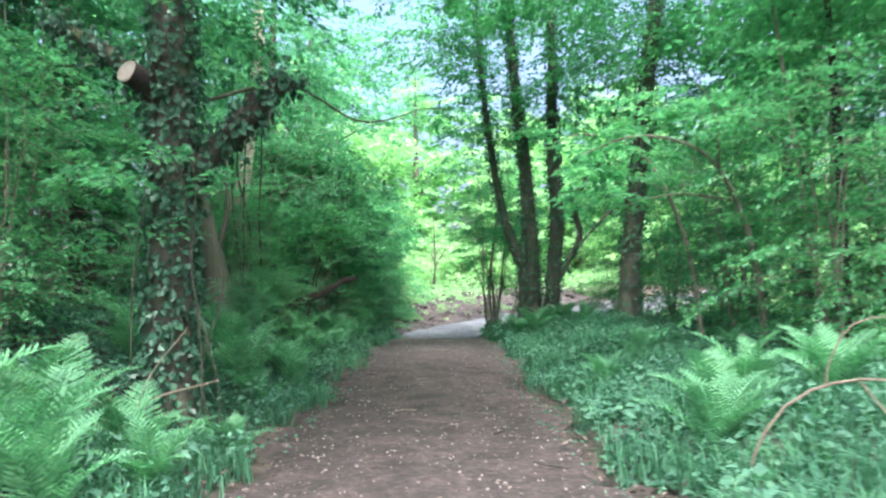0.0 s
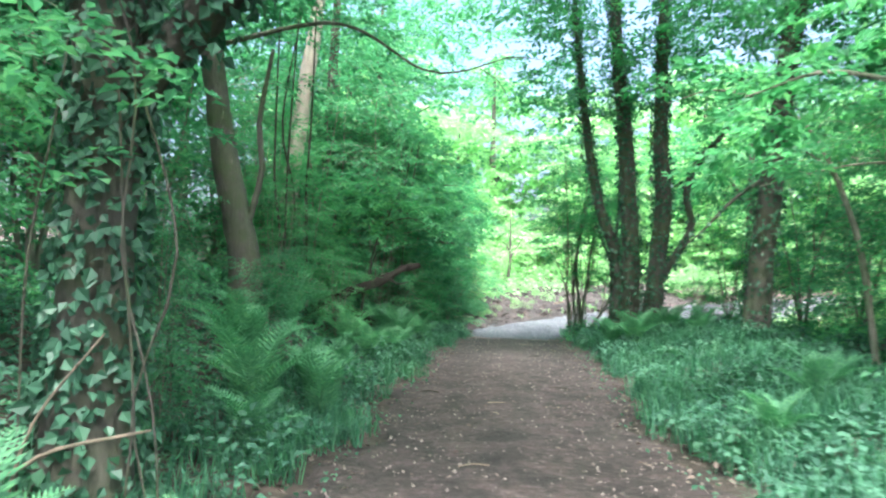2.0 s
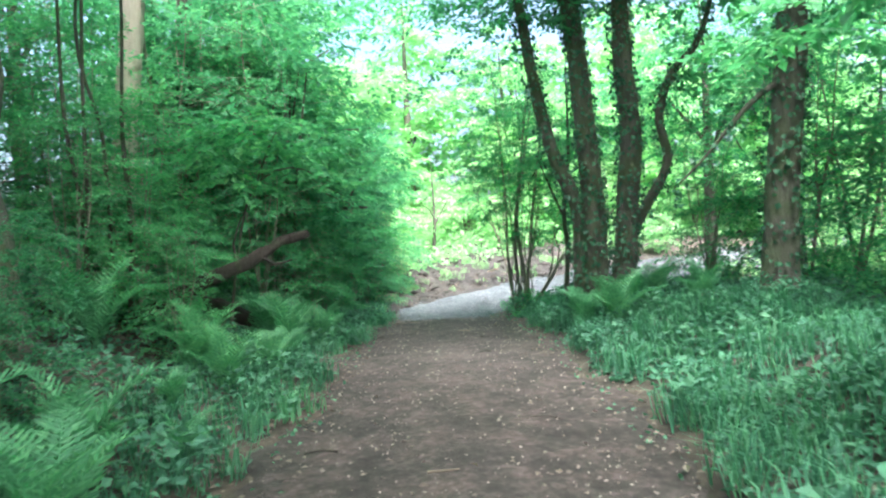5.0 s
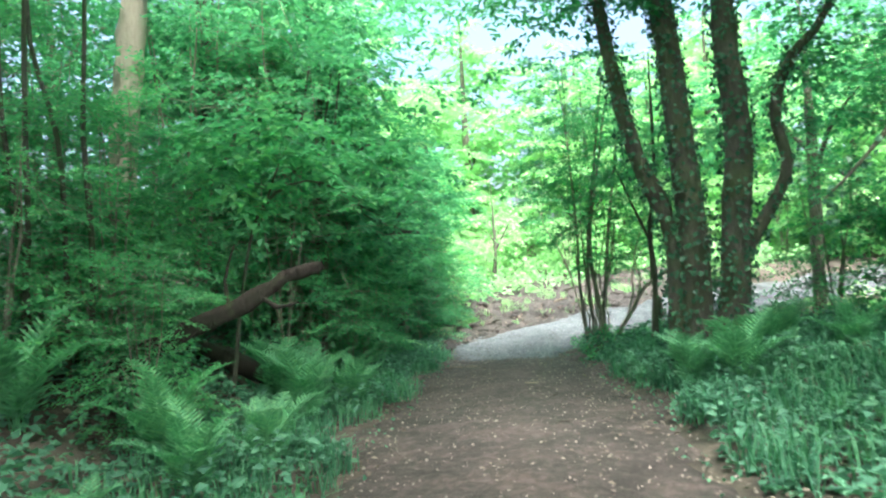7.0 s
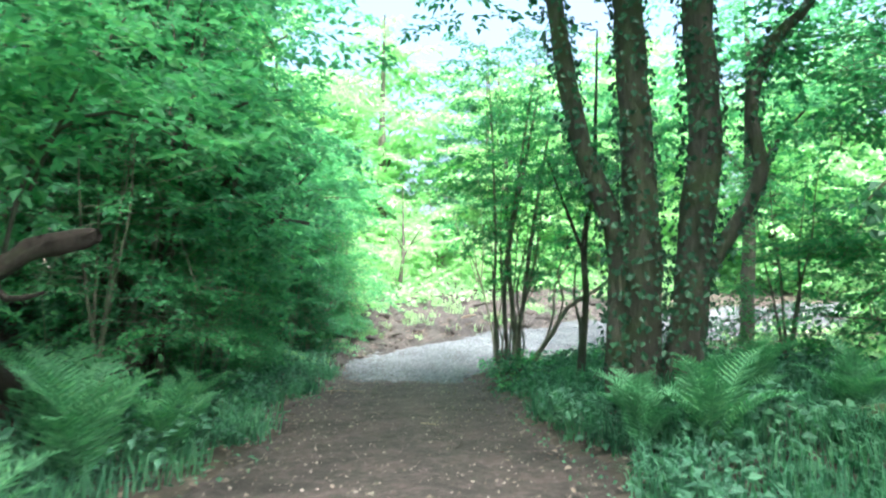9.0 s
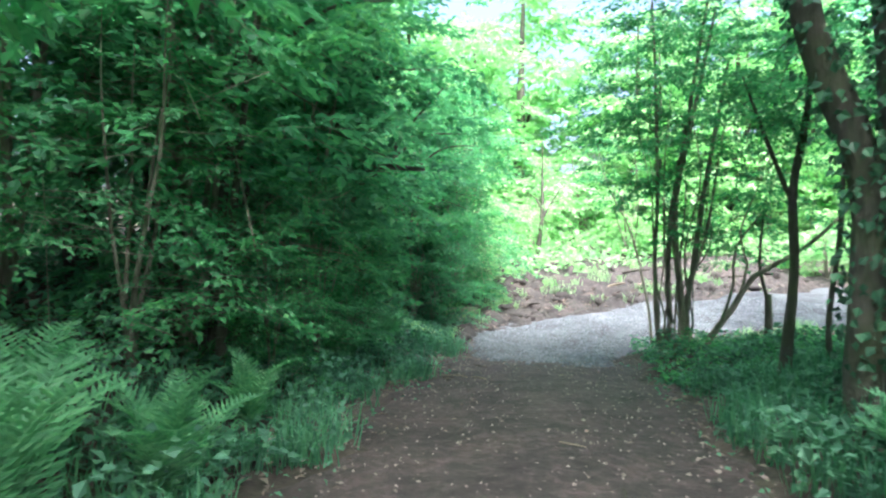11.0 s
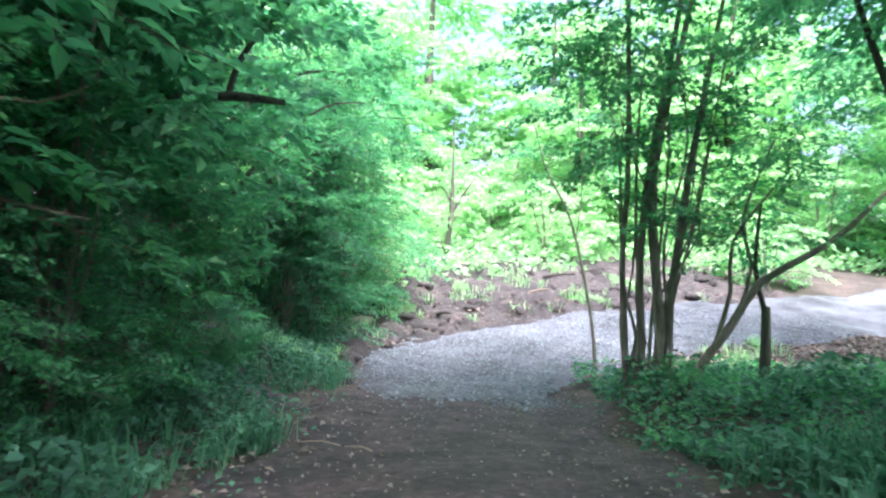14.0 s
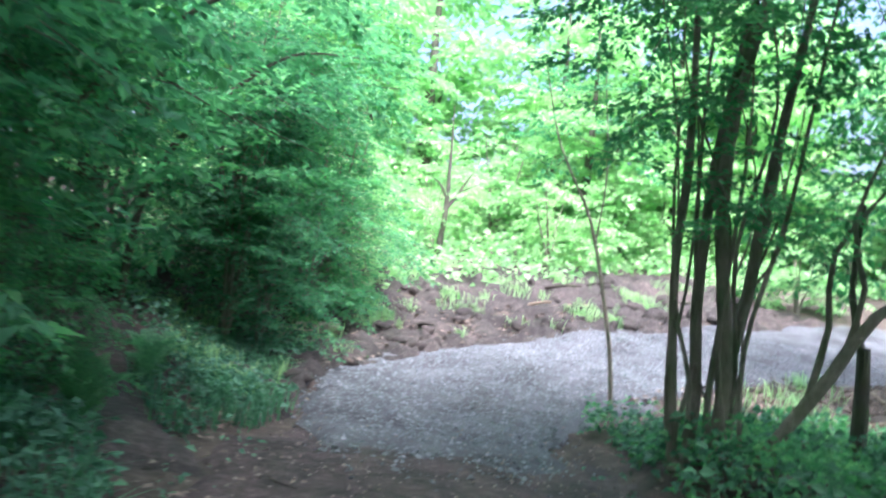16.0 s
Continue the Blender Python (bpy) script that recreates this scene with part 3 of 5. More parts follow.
cx, cy, cz = base(1.88, 27.5, 0.08)
cop_stems = [
    [(-0.30, 0, 0, 0.062), (-0.42, 0, 1.0, 0.052), (-0.5, 0, 1.95, 0.05), (-0.46, 0, 3.2, 0.045), (-0.6, 0, 5.8, 0.035), (-0.8, 0, 8, 0.015)],
    [(-0.12, 0.1, 0, 0.075), (-0.02, 0.1, 0.7, 0.065), (-0.12, 0.1, 1.5, 0.065), (-0.03, 0.1, 3.0, 0.06), (0.3, 0.1, 4.6, 0.05), (0.6, 0.1, 6.2, 0.04), (1.0, 0.1, 8, 0.02)],
    [(0.15, -0.1, 0, 0.09), (0.24, -0.1, 0.9, 0.08), (0.12, -0.1, 1.7, 0.075), (0.0, -0.1, 2.6, 0.075), (0.08, -0.1, 3.5, 0.06), (0.45, -0.1, 4.9, 0.05), (1.0, 0, 7, 0.03)],
    [(0.3, 0.1, 0, 0.08), (0.38, 0.1, 1.0, 0.07), (0.55, 0.1, 1.7, 0.07), (0.75, 0.1, 3.0, 0.06), (1.0, 0.1, 4.2, 0.05), (1.4, 0.1, 6, 0.03)],
    [(0.45, -0.15, 0, 0.09), (0.75, -0.2, 0.55, 0.08), (1.1, -0.2, 1.05, 0.072), (1.45, -0.25, 1.65, 0.065), (2.1, -0.25, 2.05, 0.055), (2.6, -0.3, 2.45, 0.042), (3.3, -0.3, 3.2, 0.03)],
    [(1.2, -0.2, 1.25, 0.035), (1.35, -0.2, 1.9, 0.03), (1.2, -0.2, 2.5, 0.025), (1.6, -0.2, 3.6, 0.012)],
    [(0.9, -0.2, 0.8, 0.04), (1.15, 0, 1.5, 0.035), (1.2, 0.1, 2.2, 0.03), (1.75, 0.1, 3.0, 0.015)],
]
cop_stems = [[(x * (0.72 if i < 4 else 1.0), y, z, r * 0.85) for x, y, z, r in pts] for i, pts in enumerate(cop_stems)]
for k in range(15):
    rv = np.random.default_rng(170 + k)
    x0, y0 = rv.uniform(-0.28, 0.4), rv.uniform(-0.3, 0.3)
    lean, h, thick = rv.uniform(-0.15, 0.1) + x0 * 0.14, rv.uniform(3.0, 6.5), rv.uniform(0.4, 1.1)
    cop_stems.append([(x0, y0, 0, 0.026 * thick), (x0 + lean * h * 0.2 + rv.normal() * 0.08, y0, h * 0.2, 0.024 * thick), (x0 + lean * h * 0.42 + rv.normal() * 0.12, y0, h * 0.42, 0.021 * thick), (x0 + lean * h * 0.7 + rv.normal() * 0.14, y0, h * 0.7, 0.015 * thick), (x0 + lean * h, y0, h, 0.006)])
big_coppice = coppice("hazel_coppice", (cx, cy, cz), "many-stemmed hazel coppice at the bend of the track", cop_stems, [(0.3, 0, 5.6, 2.0, 1.6, 1.8), (-0.9, 0, 5.6, 1.0, 1.0, 1.4), (-0.5, 0, 4.2, 1.0, 1.0, 1.1), (1.7, 0, 4.3, 1.3, 1.2, 1.3), (0.3, 0.4, 7.5, 2.2, 2, 1.3), (1.0, 0, 3.0, 1.1, 0.9, 0.7), (2.2, 0, 3.0, 0.9, 0.8, 0.6), (-0.7, 0, 3.0, 0.7, 0.7, 0.5), (1.8, 0.2, 6.0, 1.6, 1.4, 1.2), (1.4, 0, 2.2, 0.9, 0.7, 0.5), (0.2, -0.3, 4.0, 0.8, 0.7, 0.7), (0.7, -0.5, 2.7, 1.0, 0.5, 0.8), (1.3, -0.4, 3.6, 0.9, 0.6, 0.7)], 1900, LEAF_LIGHT, 101)
big_coppice.scale = (0.83,) * 3
sx, sy, sz = base(2.1, 31.2, 0.05)
coppice("thin_sapling", (sx, sy, sz), "thin sapling with a few leaves beside the gravel", [[(0, 0, 0, 0.035), (-0.1, 0, 0.9, 0.03), (-0.4, 0, 2.2, 0.026), (-0.62, 0, 2.8, 0.022), (-1.0, 0, 3.5, 0.015), (-1.3, 0, 4.6, 0.008)], [(-0.42, 0, 2.2, 0.015), (-0.35, 0, 3.2, 0.012), (-0.5, 0, 4.6, 0.008)]], [(-0.8, 0, 3.8, 0.9, 0.7, 0.9)], 60, LEAF_LIGHT, 131)
px, py, pz = base(2.5, 23.9, 0.05)
crooked = coppice("ivied_stem_tree", (px, py, pz), "short crooked stems standing in the verge", [[(0, 0, 0, 0.12), (0.06, 0, 0.8, 0.09), (0.14, 0, 2.0, 0.078), (0.1, 0, 3.2, 0.07), (0.32, 0, 4.8, 0.055), (0.4, 0, 8, 0.02)], [(0.75, 0.1, 0, 0.05), (0.7, 0.1, 1.2, 0.045), (0.85, 0.1, 2.6, 0.04), (0.9, 0.1, 5, 0.02)], [(0.12, 0, 2.9, 0.045), (-0.25, 0, 3.8, 0.035), (-0.7, 0, 5.0, 0.015)]],
    [(0.2, 0, 5.0, 1.3, 1.3, 1.0), (-0.6, 0, 4.4, 0.8, 0.8, 0.5), (1.5, 0, 5.5, 1.3, 1.2, 1.0)], 480, LEAF_LIGHT, 141, mat=BARK)
crooked.scale = (0.72,) * 3
coppice("cut_stump_shoot", base(3.6, 28.3), "thin dark stub with shoots", [[(0, 0, 0, 0.08), (0.02, 0, 0.5, 0.07), (0.0, 0, 1.1, 0.06)], [(0, 0, 1.0, 0.04), (-0.15, 0, 1.6, 0.03), (-0.1, 0, 2.4, 0.015)]], [(0, 0, 2.2, 0.5, 0.5, 0.4)], 30, LEAF_LIGHT, 151, mat=BARK)


for k, (x, y, hh) in enumerate([(-4.35, 16.8, 6.5), (-4.9, 16.2, 6.0), (-3.9, 23.0, 5.2)]):
    rv = np.random.default_rng(160 + k)
    lines = []
    for q in range(2):
        x0, y0, dx = rv.normal() * 0.15, rv.normal() * 0.15, rv.uniform(-0.1, 0.14)
        lines.append([(x0, y0, 0, 0.03), (x0 + dx * 0.6 + rv.normal() * 0.09, y0, hh * 0.22, 0.027), (x0 + dx * hh * 0.3 + rv.normal() * 0.12, y0, hh * 0.4, 0.025), (x0 + dx * hh * 0.6 + rv.normal() * 0.12, y0, hh * 0.62, 0.021), (x0 + dx * hh, y0 + rv.normal() * 0.2, hh, 0.012)])
    coppice("slender_hazel", base(x, y), "bare slender hazel stems rising out of the undergrowth", lines, [(0.2, 0, hh * 0.95, 1.2, 1.2, 0.5), (-0.4, 0.2, hh * 0.75, 1.0, 1.0, 0.35)], 110, LEAF_SHADE, 160 + k, group="slender hazels", mat=BARK)


def hazel(name, label, seed, h, n, leaf, width, stems=5, low=0.25, group="", size=0.1, at=(0, 0, 0)):
    """A bushy hazel: splayed stems and layers of leafy twigs."""
    rng = np.random.default_rng(seed)
    lines, blobs = [], []
    for i in range(stems):
        a = 2 * math.pi * (i + rng.random() * 0.6) / stems
        lean = (math.cos(a) * 0.3 * width / h * rng.uniform(0.6, 1.4), math.sin(a) * 0.3 * width / h * rng.uniform(0.6, 1.4))
        hh = h * rng.uniform(0.75, 1.0)
        lines.append(up_line(hh, lean, 0.02 + 0.004 * h, 0.006, seed * 10 + i))
    for i in range(10):
        q = low + (1 - low) * (i + 0.5) / 10
        a = rng.random() * 6.28
        rad = width * (0.55 + 0.25 * math.sin(q * 3.0)) * rng.uniform(0.8, 1.1)
        blobs.append((math.cos(a) * width * 0.4, math.sin(a) * width * 0.4, h * q, rad * 0.7, rad * 0.7, h * 0.1))
    return coppice(name, at, label, lines, blobs, n, leaf, seed, size, BARK_THIN, group, 0.9)


spots_l = [(-7.2, 9.0, 1.0), (-7.4, 16.4, 1.0), (-5.2, 21.4, 1.0), (-4.6, 16.0, 0.45), (-3.6, 20.9, 0.62), (-4.6, 11.6, 0.36), (-2.9, 32.4, 0.5), (-6.0, 30.0, 0.95), (-3.9, 33.8, 0.95), (-2.7, 36.4, 0.85), (-5.2, 8.4, 0.6), (-5.8, 18.4, 0.7), (-6.6, 31.4, 1.1),
           (-8.4, 10.5, 1.1), (-8.4, 17.5, 1.15), (-8.0, 21.0, 1.1), (-9.0, 27.0, 1.2), (-10.5, 13.5, 1.2), (-11.5, 20.0, 1.25), (-6.4, 35.0, 1.1), (-9.5, 33, 1.2), (-7.2, 5.5, 1.0), (-11, 8, 1.2), (-14, 15, 1.3), (-14, 25, 1.3), (-3.75, 5.5, 0.3), (-3.1, 8.9, 0.2), (-3.7, 13.0, 0.3), (-3.5, 16.3, 0.3), (-2.95, 22.3, 0.36), (-3.0, 24.0, 0.4), (-3.0, 25.8, 0.36), (-3.3, 27.4, 0.3), (-2.8, 35.4, 0.85), (-3.7, 37.0, 1.05), (-5.0, 18.8, 0.62), (-4.4, 17.3, 0.5), (-12, 31, 1.2), (-4.6, 38.8, 0.9)]
rng = np.random.default_rng(77)
kinds = [hazel("hazel_bush", "tall dense hazel bush with layered green leaves", 200 + k, 5.6 + 0.5 * k, 780, (LEAF_SHADE, LEAF_LIGHT, LEAF_SHADE)[k], 2.2, low=0.04, group="hazel thicket", size=0.115, at=base(*spots_l[k][:2])) for k in range(3)]
hollow = hazel("shaded_hazel", "dim bare-legged hazel with leaves only above", 231, 6.4, 720, LEAF_SHADE, 2.3, 6, 0.2, "shaded hazels", 0.15, base(-3.7, 22.0))
for x, y, s in [(-3.4, 24.6, 0.8), (-4.2, 26.4, 0.85), (-4.9, 23.2, 0.95), (-5.0, 26.2, 0.95), (-5.9, 28.2, 1.0), (-5.5, 30.8, 1.0), (-3.3, 32.0, 0.7), (-6.9, 12.4, 1.1), (-9.5, 13.5, 1.3)]:
    copy_thing(hollow, pose(*base(x, y), 0, 0, rng.uniform(0, 360)) @ Matrix.Scale(s, 4))
for i, (x, y, s) in enumerate(spots_l[3:]):
    # bushes in the brighter stretches get the copy with light in its leaf colour
    copy_thing(kinds[1 if x > -6.5 and (14 < y < 28 or 35 < y < 38) else i % 3], pose(*base(x, y), 0, 0, rng.uniform(0, 360)) @ Matrix.Scale(s, 4))
spots_r = [(8.4, 9.5, 1.0), (8.6, 13.6, 0.95), (5.2, 9.5, 0.8), (6.2, 15.3, 0.75), (5.8, 23.8, 0.7), (8.2, 19.0, 1.15), (7.0, 21.8, 1.0), (9.6, 24.5, 1.2), (10.6, 16.5, 1.35), (11.5, 11.5, 1.35), (9, 5.5, 1.0)]
kinds = [hazel("hazel_sapling", "open young hazel with flat sprays of pale leaves", 300 + k, 5.4 + 0.6 * k, 620, (LEAF_LIGHT, LEAF_SHADE)[k], 2.3, 4, 0.08, "hazel saplings", 0.11, base(*spots_r[k][:2])) for k in range(2)]
for i, (x, y, s) in enumerate(spots_r[2:]):
    copy_thing(kinds[i % 2], pose(*base(x, y), 0, 0, rng.uniform(0, 360)) @ Matrix.Scale(s, 4))


# ---- canopy trees around, behind and above ----
def wood_tree(at, seed, h=15, n=900, leaf=LEAF_SHADE, name="woodland_tree", label="tall woodland tree with a high leafy crown"):
    return tree(name, at, label, [(0, 0, 0, 0.3), (0.1, 0, 1, 0.22), (0.2, 0.1, h * 0.35, 0.19), (0.1, 0.2, h * 0.7, 0.12), (0.2, 0.1, h * 0.95, 0.04)],
        [[(0.18, 0.1, h * 0.42, 0.09), (1.2, 0.5, h * 0.55, 0.07), (2.4, 1.0, h * 0.62, 0.03)], [(0.15, 0.1, h * 0.5, 0.09), (-1.1, -0.6, h * 0.62, 0.06), (-2.2, -1.1, h * 0.72, 0.03)]],
        crown=[(0, 0, h * 0.62, 3.6, 3.6, 1.6), (1.2, 0.8, h * 0.78, 3.2, 3.2, 1.6), (-1.2, -0.8, h * 0.72, 3.2, 3.2, 1.6), (0, 0, h * 0.92, 2.8, 2.8, 1.6)], n_crown=n, leaf=leaf, size=0.2, seed=seed, group="woodland trees", per=11, twig=1.2)


spots_w = [(-5.6, -5.0), (6.0, -5.0), (11, -2.0), (-12.5, 24), (-14, 31), (-18, 22), (13.5, 5.0), (-6.4, 33.5), (-11, 36), (-8.0, 2.0), (-9.0, 7.5)]
first = wood_tree(base(*spots_w[0]), 401)
second = wood_tree(base(*spots_w[1]), 402, 14)
for i, (x, y) in enumerate(spots_w[2:]):
    copy_thing((first, second)[i % 2], pose(*base(x, y), 0, 0, rng.uniform(0, 360)) @ Matrix.Scale(rng.uniform(0.85, 1.15), 4))

# ---- the sunlit clearing and the wood beyond it ----
spots_m = [(-3.2, 40, 0.75), (-0.8, 45, 0.9), (3.0, 44.5, 0.7), (6, 48, 1.0), (-6, 46, 1.0), (10, 50, 1.1), (14, 47, 0.9), (18, 52, 1.1), (1.5, 52, 1.2), (-4, 54, 1.3), (9, 40.5, 0.5), (22, 45, 1.0), (12, 30, 0.7), (16, 34, 0.9), (15, 24, 0.9), (20, 28, 1.1), (24, 36, 1.2), (17, 17, 1.0), (27, 48, 1.2), (13.5, 19.5, 0.8)]


def bush(at, seed, label):
    rng = np.random.default_rng(seed)
    blobs = [(rng.normal() * 0.9, rng.normal() * 0.9, 0.5 + 1.9 * rng.random(), rng.uniform(0.7, 1.2), rng.uniform(0.7, 1.2), rng.uniform(0.5, 0.8)) for _ in range(8)]
    # these bush leaves carry the clearing's sunlight in their base colour
    return coppice("meadow_bush", at, label, [up_line(2.4, (rng.normal() * 0.2, rng.normal() * 0.2), 0.05, 0.01, seed + i) for i in range(4)], blobs, 480, LEAF_SUNLIT, seed, 0.14, BARK_THIN, "clearing bushes", 0.5, 10, 6)


pair = [bush(base(*spots_m[k][:2]), 500 + k, "clearing bush with sunlight put into its pale leaf colour") for k in range(2)]
for i, (x, y, s) in enumerate(spots_m[2:]):
    copy_thing(pair[i % 2], pose(*base(x, y), 0, 0, rng.uniform(0, 360)) @ Matrix.Scale(s * 1.5, 4))
light_tree = wood_tree(base(10.5, 20.5), 461, 12, 700, LEAF_LIGHT, "verge_tree", "light-leaved tree at the edge of the clearing")
for x, y, k in [(13.5, 27, 1.0), (9.8, 15.0, 1.0), (14.5, 13, 1.1), (7.4, 9.2, 0.95), (13.0, 7.5, 1.1), (12.5, 19.0, 1.1), (8.4, 30.6, 0.85)]:
    copy_thing(light_tree, pose(*base(x, y), 0, 0, x * 31) @ Matrix.Scale(k, 4))


def edge_tree(at, seed):
    """A broad tree, leafy to the ground, with full sun put into its leaf colour."""
    rng = np.random.default_rng(seed)
    blobs = [(rng.normal() * 1.6, rng.normal() * 1.6, 1.0 + 10.5 * (i + 0.5) / 14, 2.6 * (1.1 - 0.5 * i / 14), 2.6 * (1.1 - 0.5 * i / 14), 1.0) for i in range(14)]
    return tree("clearing_edge_tree", at, "broad tree beyond the clearing, leafy to the ground, sunlight put into its pale green", [(0, 0, 0, 0.3), (0.1, 0, 3, 0.24), (0.2, 0.1, 7, 0.15), (0.1, 0, 12, 0.04)], [[(0.1, 0, 3, 0.1), (1.4, 0.3, 5.5, 0.06), (2.2, 0.5, 7, 0.02)]], crown=blobs, n_crown=950, leaf=LEAF_SUNLIT, size=0.36, seed=seed, group="clearing edge trees", per=9, twig=1.3)


pair = [edge_tree(base(-7.5, 50), 471), edge_tree(base(4.5, 57), 472)]
for i in range(27):
    a = (i % 14) / 13
    x, y = -17 + 56 * a + 2 * (i // 14), 52 + 10 * (i // 14) + 4 * math.sin(i * 2.1) - 14 * max(0, a - 0.45)
    if abs(x - 1.8) < 1.8:
        continue
    copy_thing(pair[i % 2], pose(*base(x, y), 0, 0, i * 67) @ Matrix.Scale(0.75 + 0.45 * ((i * 7) % 5) / 4 + 0.15 * (i // 14), 4))

# ---- undergrowth ----
def fern_frond(seed, length=1.0):
    """One arching frond: a midrib and two ranks of narrow side leaflets, shorter towards the tip."""
    rng = np.random.default_rng(seed)
    n = 30
    s = np.linspace(0.0, 1.0, n)
    bend = 1.3 - 1.35 * s ** 1.4
    x = np.concatenate([[0], np.cumsum(np.cos(bend[:-1]) * length / n)])
    z = np.concatenate([[0], np.cumsum(np.sin(bend[:-1]) * length / n)])
    mid = np.stack([x, 0.05 * length * np.sin(s * 2 + seed), z], -1)
    t = np.gradient(mid, axis=0)
    t /= np.linalg.norm(t, axis=1)[:, None]
    nor = -np.cross(t, [0, 1.0, 0])
    place, along, normal, ll, ww = [], [], [], [], []
    for i in range(4, n):
        reach = 0.25 * length * math.sin(math.pi * min(1, 0.14 + s[i] * 0.86)) ** 0.8 * (1.05 - 0.45 * s[i]) * rng.uniform(0.9, 1.06)
        for sg in (-1, 1):
            d = np.array([0, sg, 0]) + t[i] * (0.35 + 0.3 * s[i]) + nor[i] * rng.uniform(-0.3, 0.0)
            d /= np.linalg.norm(d)
            for k in range(3):
                place.append(mid[i] + d * reach * (0.0, 0.3, 0.6)[k])
                along.append(d + t[i] * rng.normal() * 0.05)
                normal.append(nor[i])
                ll.append(reach * (0.42, 0.42, 0.42)[k])
                ww.append((0.034, 0.029, 0.02)[k] * length * min(1.0, reach / (0.1 * length)))
    v1, f1 = leaves(np.array(place), np.array(along), np.array(normal), np.array(ll), np.array(ww))
    r = np.linspace(0.009, 0.002, n)
    v2, f2 = tube([(*mid[i], r[i]) for i in range(0, n, 3)], 4, 0.0, rng, 0.2)
    f2 = np.concatenate([f2[:, [0, 1, 2]], f2[:, [0, 2, 3]]])
    v, f = join([(v1, f1), (v2, f2)])
    return raw_mesh("frond", v, f, FERN)


FRONDS = [fern_frond(600 + k, 1.15) for k in range(4)]


def fern(at, seed, label, count=9):
    rng = np.random.default_rng(seed)
    t = thing("fern", at, label, "fern", "ferns along the path")
    for i in range(count):
        ob = piece("frond", FRONDS[i % 4], t)
        ob.matrix_basis = pose(0, 0, 0, 0, rng.uniform(-24, 8), 360 * i / count + rng.uniform(-15, 15)) @ Matrix.Scale(rng.uniform(0.7, 1.05), 4)
    return t


ferns = [(-2.5, 4.5, 1.0), (-2.2, 5.4, 0.85), (-2.9, 5.0, 1.15), (-2.7, 6.1, 0.9), (-3.6, 4.8, 1.2), (-3.4, 6.3, 1.0), (-1.95, 6.6, 0.55), (2.5, 6.7, 0.85), (2.2, 5.9, 0.8), (3.1, 7.3, 0.9), (3.5, 6.4, 0.9), (4.0, 7.6, 0.9),
         (-2.5, 9.4, 0.8), (-2.9, 10.5, 1.1), (-2.4, 11.3, 0.9), (-2.8, 12.4, 1.0), (-3.4, 11.5, 1.1), (-2.45, 13.4, 0.5), (-2.9, 14.3, 0.55), (-2.7, 15.4, 0.75), (-2.5, 16.5, 0.7), (-3.2, 16.0, 1.0), (-2.6, 18.2, 1.0), (-2.3, 19.2, 0.9), (-3.1, 18.8, 1.0), (-2.6, 21.0, 0.7),
         (1.95, 19.2, 0.8), (2.4, 18.7, 0.9), (2.9, 19.5, 0.9), (2.2, 20.3, 0.65), (3.4, 20.1, 0.85), (3.8, 19.0, 0.8), (-2.8, 24.4, 0.6), (-2.9, 27.3, 0.6), (-3.2, 29.2, 0.6), (2.3, 10.2, 0.6), (3.1, 11.3, 0.7), (-4.3, 9.8, 1.0), (-4.0, 13.0, 1.0), (-4.2, 15.6, 1.0), (5.2, 7.8, 0.8), (4.7, 11.8, 0.7)]
two = [fern(base(*ferns[k][:2], 0.03), 620 + k, "large green fern with arching toothed fronds", 9 + k) for k in range(2)]
for k in range(2):
    two[k].scale = (ferns[k][2],) * 3
for i, (x, y, s) in enumerate(ferns[2:]):
    ob = copy_thing(two[i % 2], pose(*base(x, y, 0.03), 0, 0, rng.uniform(0, 360)))
    ob.scale = (s * 1.12 * rng.uniform(0.92, 1.08),) * 3


def scatter(rng, n, x0, x1, y0, y1, patch=0.0, seed=0):
    """Places on the ground, in drifts where patch is set."""
    x, y = rng.uniform(x0, x1, n * 3), rng.uniform(y0, y1, n * 3)
    w = 0.5 + 0.5 * np.sin(x * 1.9 + seed) * np.sin(y * 1.3 - seed) + 0.35 * np.sin(x * 4.3 + y * 3.1 + seed)
    keep = rng.random(n * 3) < np.clip(1 - patch + patch * w, 0.02, 1)
    return x[keep][:n], y[keep][:n]


def cover(name, label, category, seed, n, area, h0, h1, size, mat, patch=0.5, clear=None, flat=0.5):
    """Low leafy plants: small stalked leaves at all heights up to h1."""
    rng = np.random.default_rng(seed)
    x, y = scatter(rng, n, *area, patch, seed)
    if clear is not None:
        k = clear(x, y)
        x, y = x[k], y[k]
    m = len(x)
    rise = 0.5 + 0.5 * np.sin(x * 2.3 + seed) * np.sin(y * 1.9)
    z = land(x, y) + h0 + (h1 - h0) * rng.random(m) * rise
    along = rng.normal(size=(m, 3)) * [1, 1, 0.35]
    nor = np.array([0, 0, 1.0]) + rng.normal(size=(m, 3)) * flat
    ll = size * (0.6 + 0.8 * rng.random(m))
    v, f = leaves(np.stack([x, y, z], -1), along, nor, ll, ll * 0.7)
    return tagged(piece(name, raw_mesh(name, v, f, mat)), label, category, kind="stuff")


def beside(x, y):
    return ((x < PATH_LEFT - 0.08 + edge_wobble(y, 0)) | (x > PATH_RIGHT + 0.1 + edge_wobble(y, 1))) & (track_gap(x, y) > np.interp(y, [28.5, 30.0, 31.5], [1.35, 1.65, 2.1])) & (trail_gap(x, y) > 0.4)


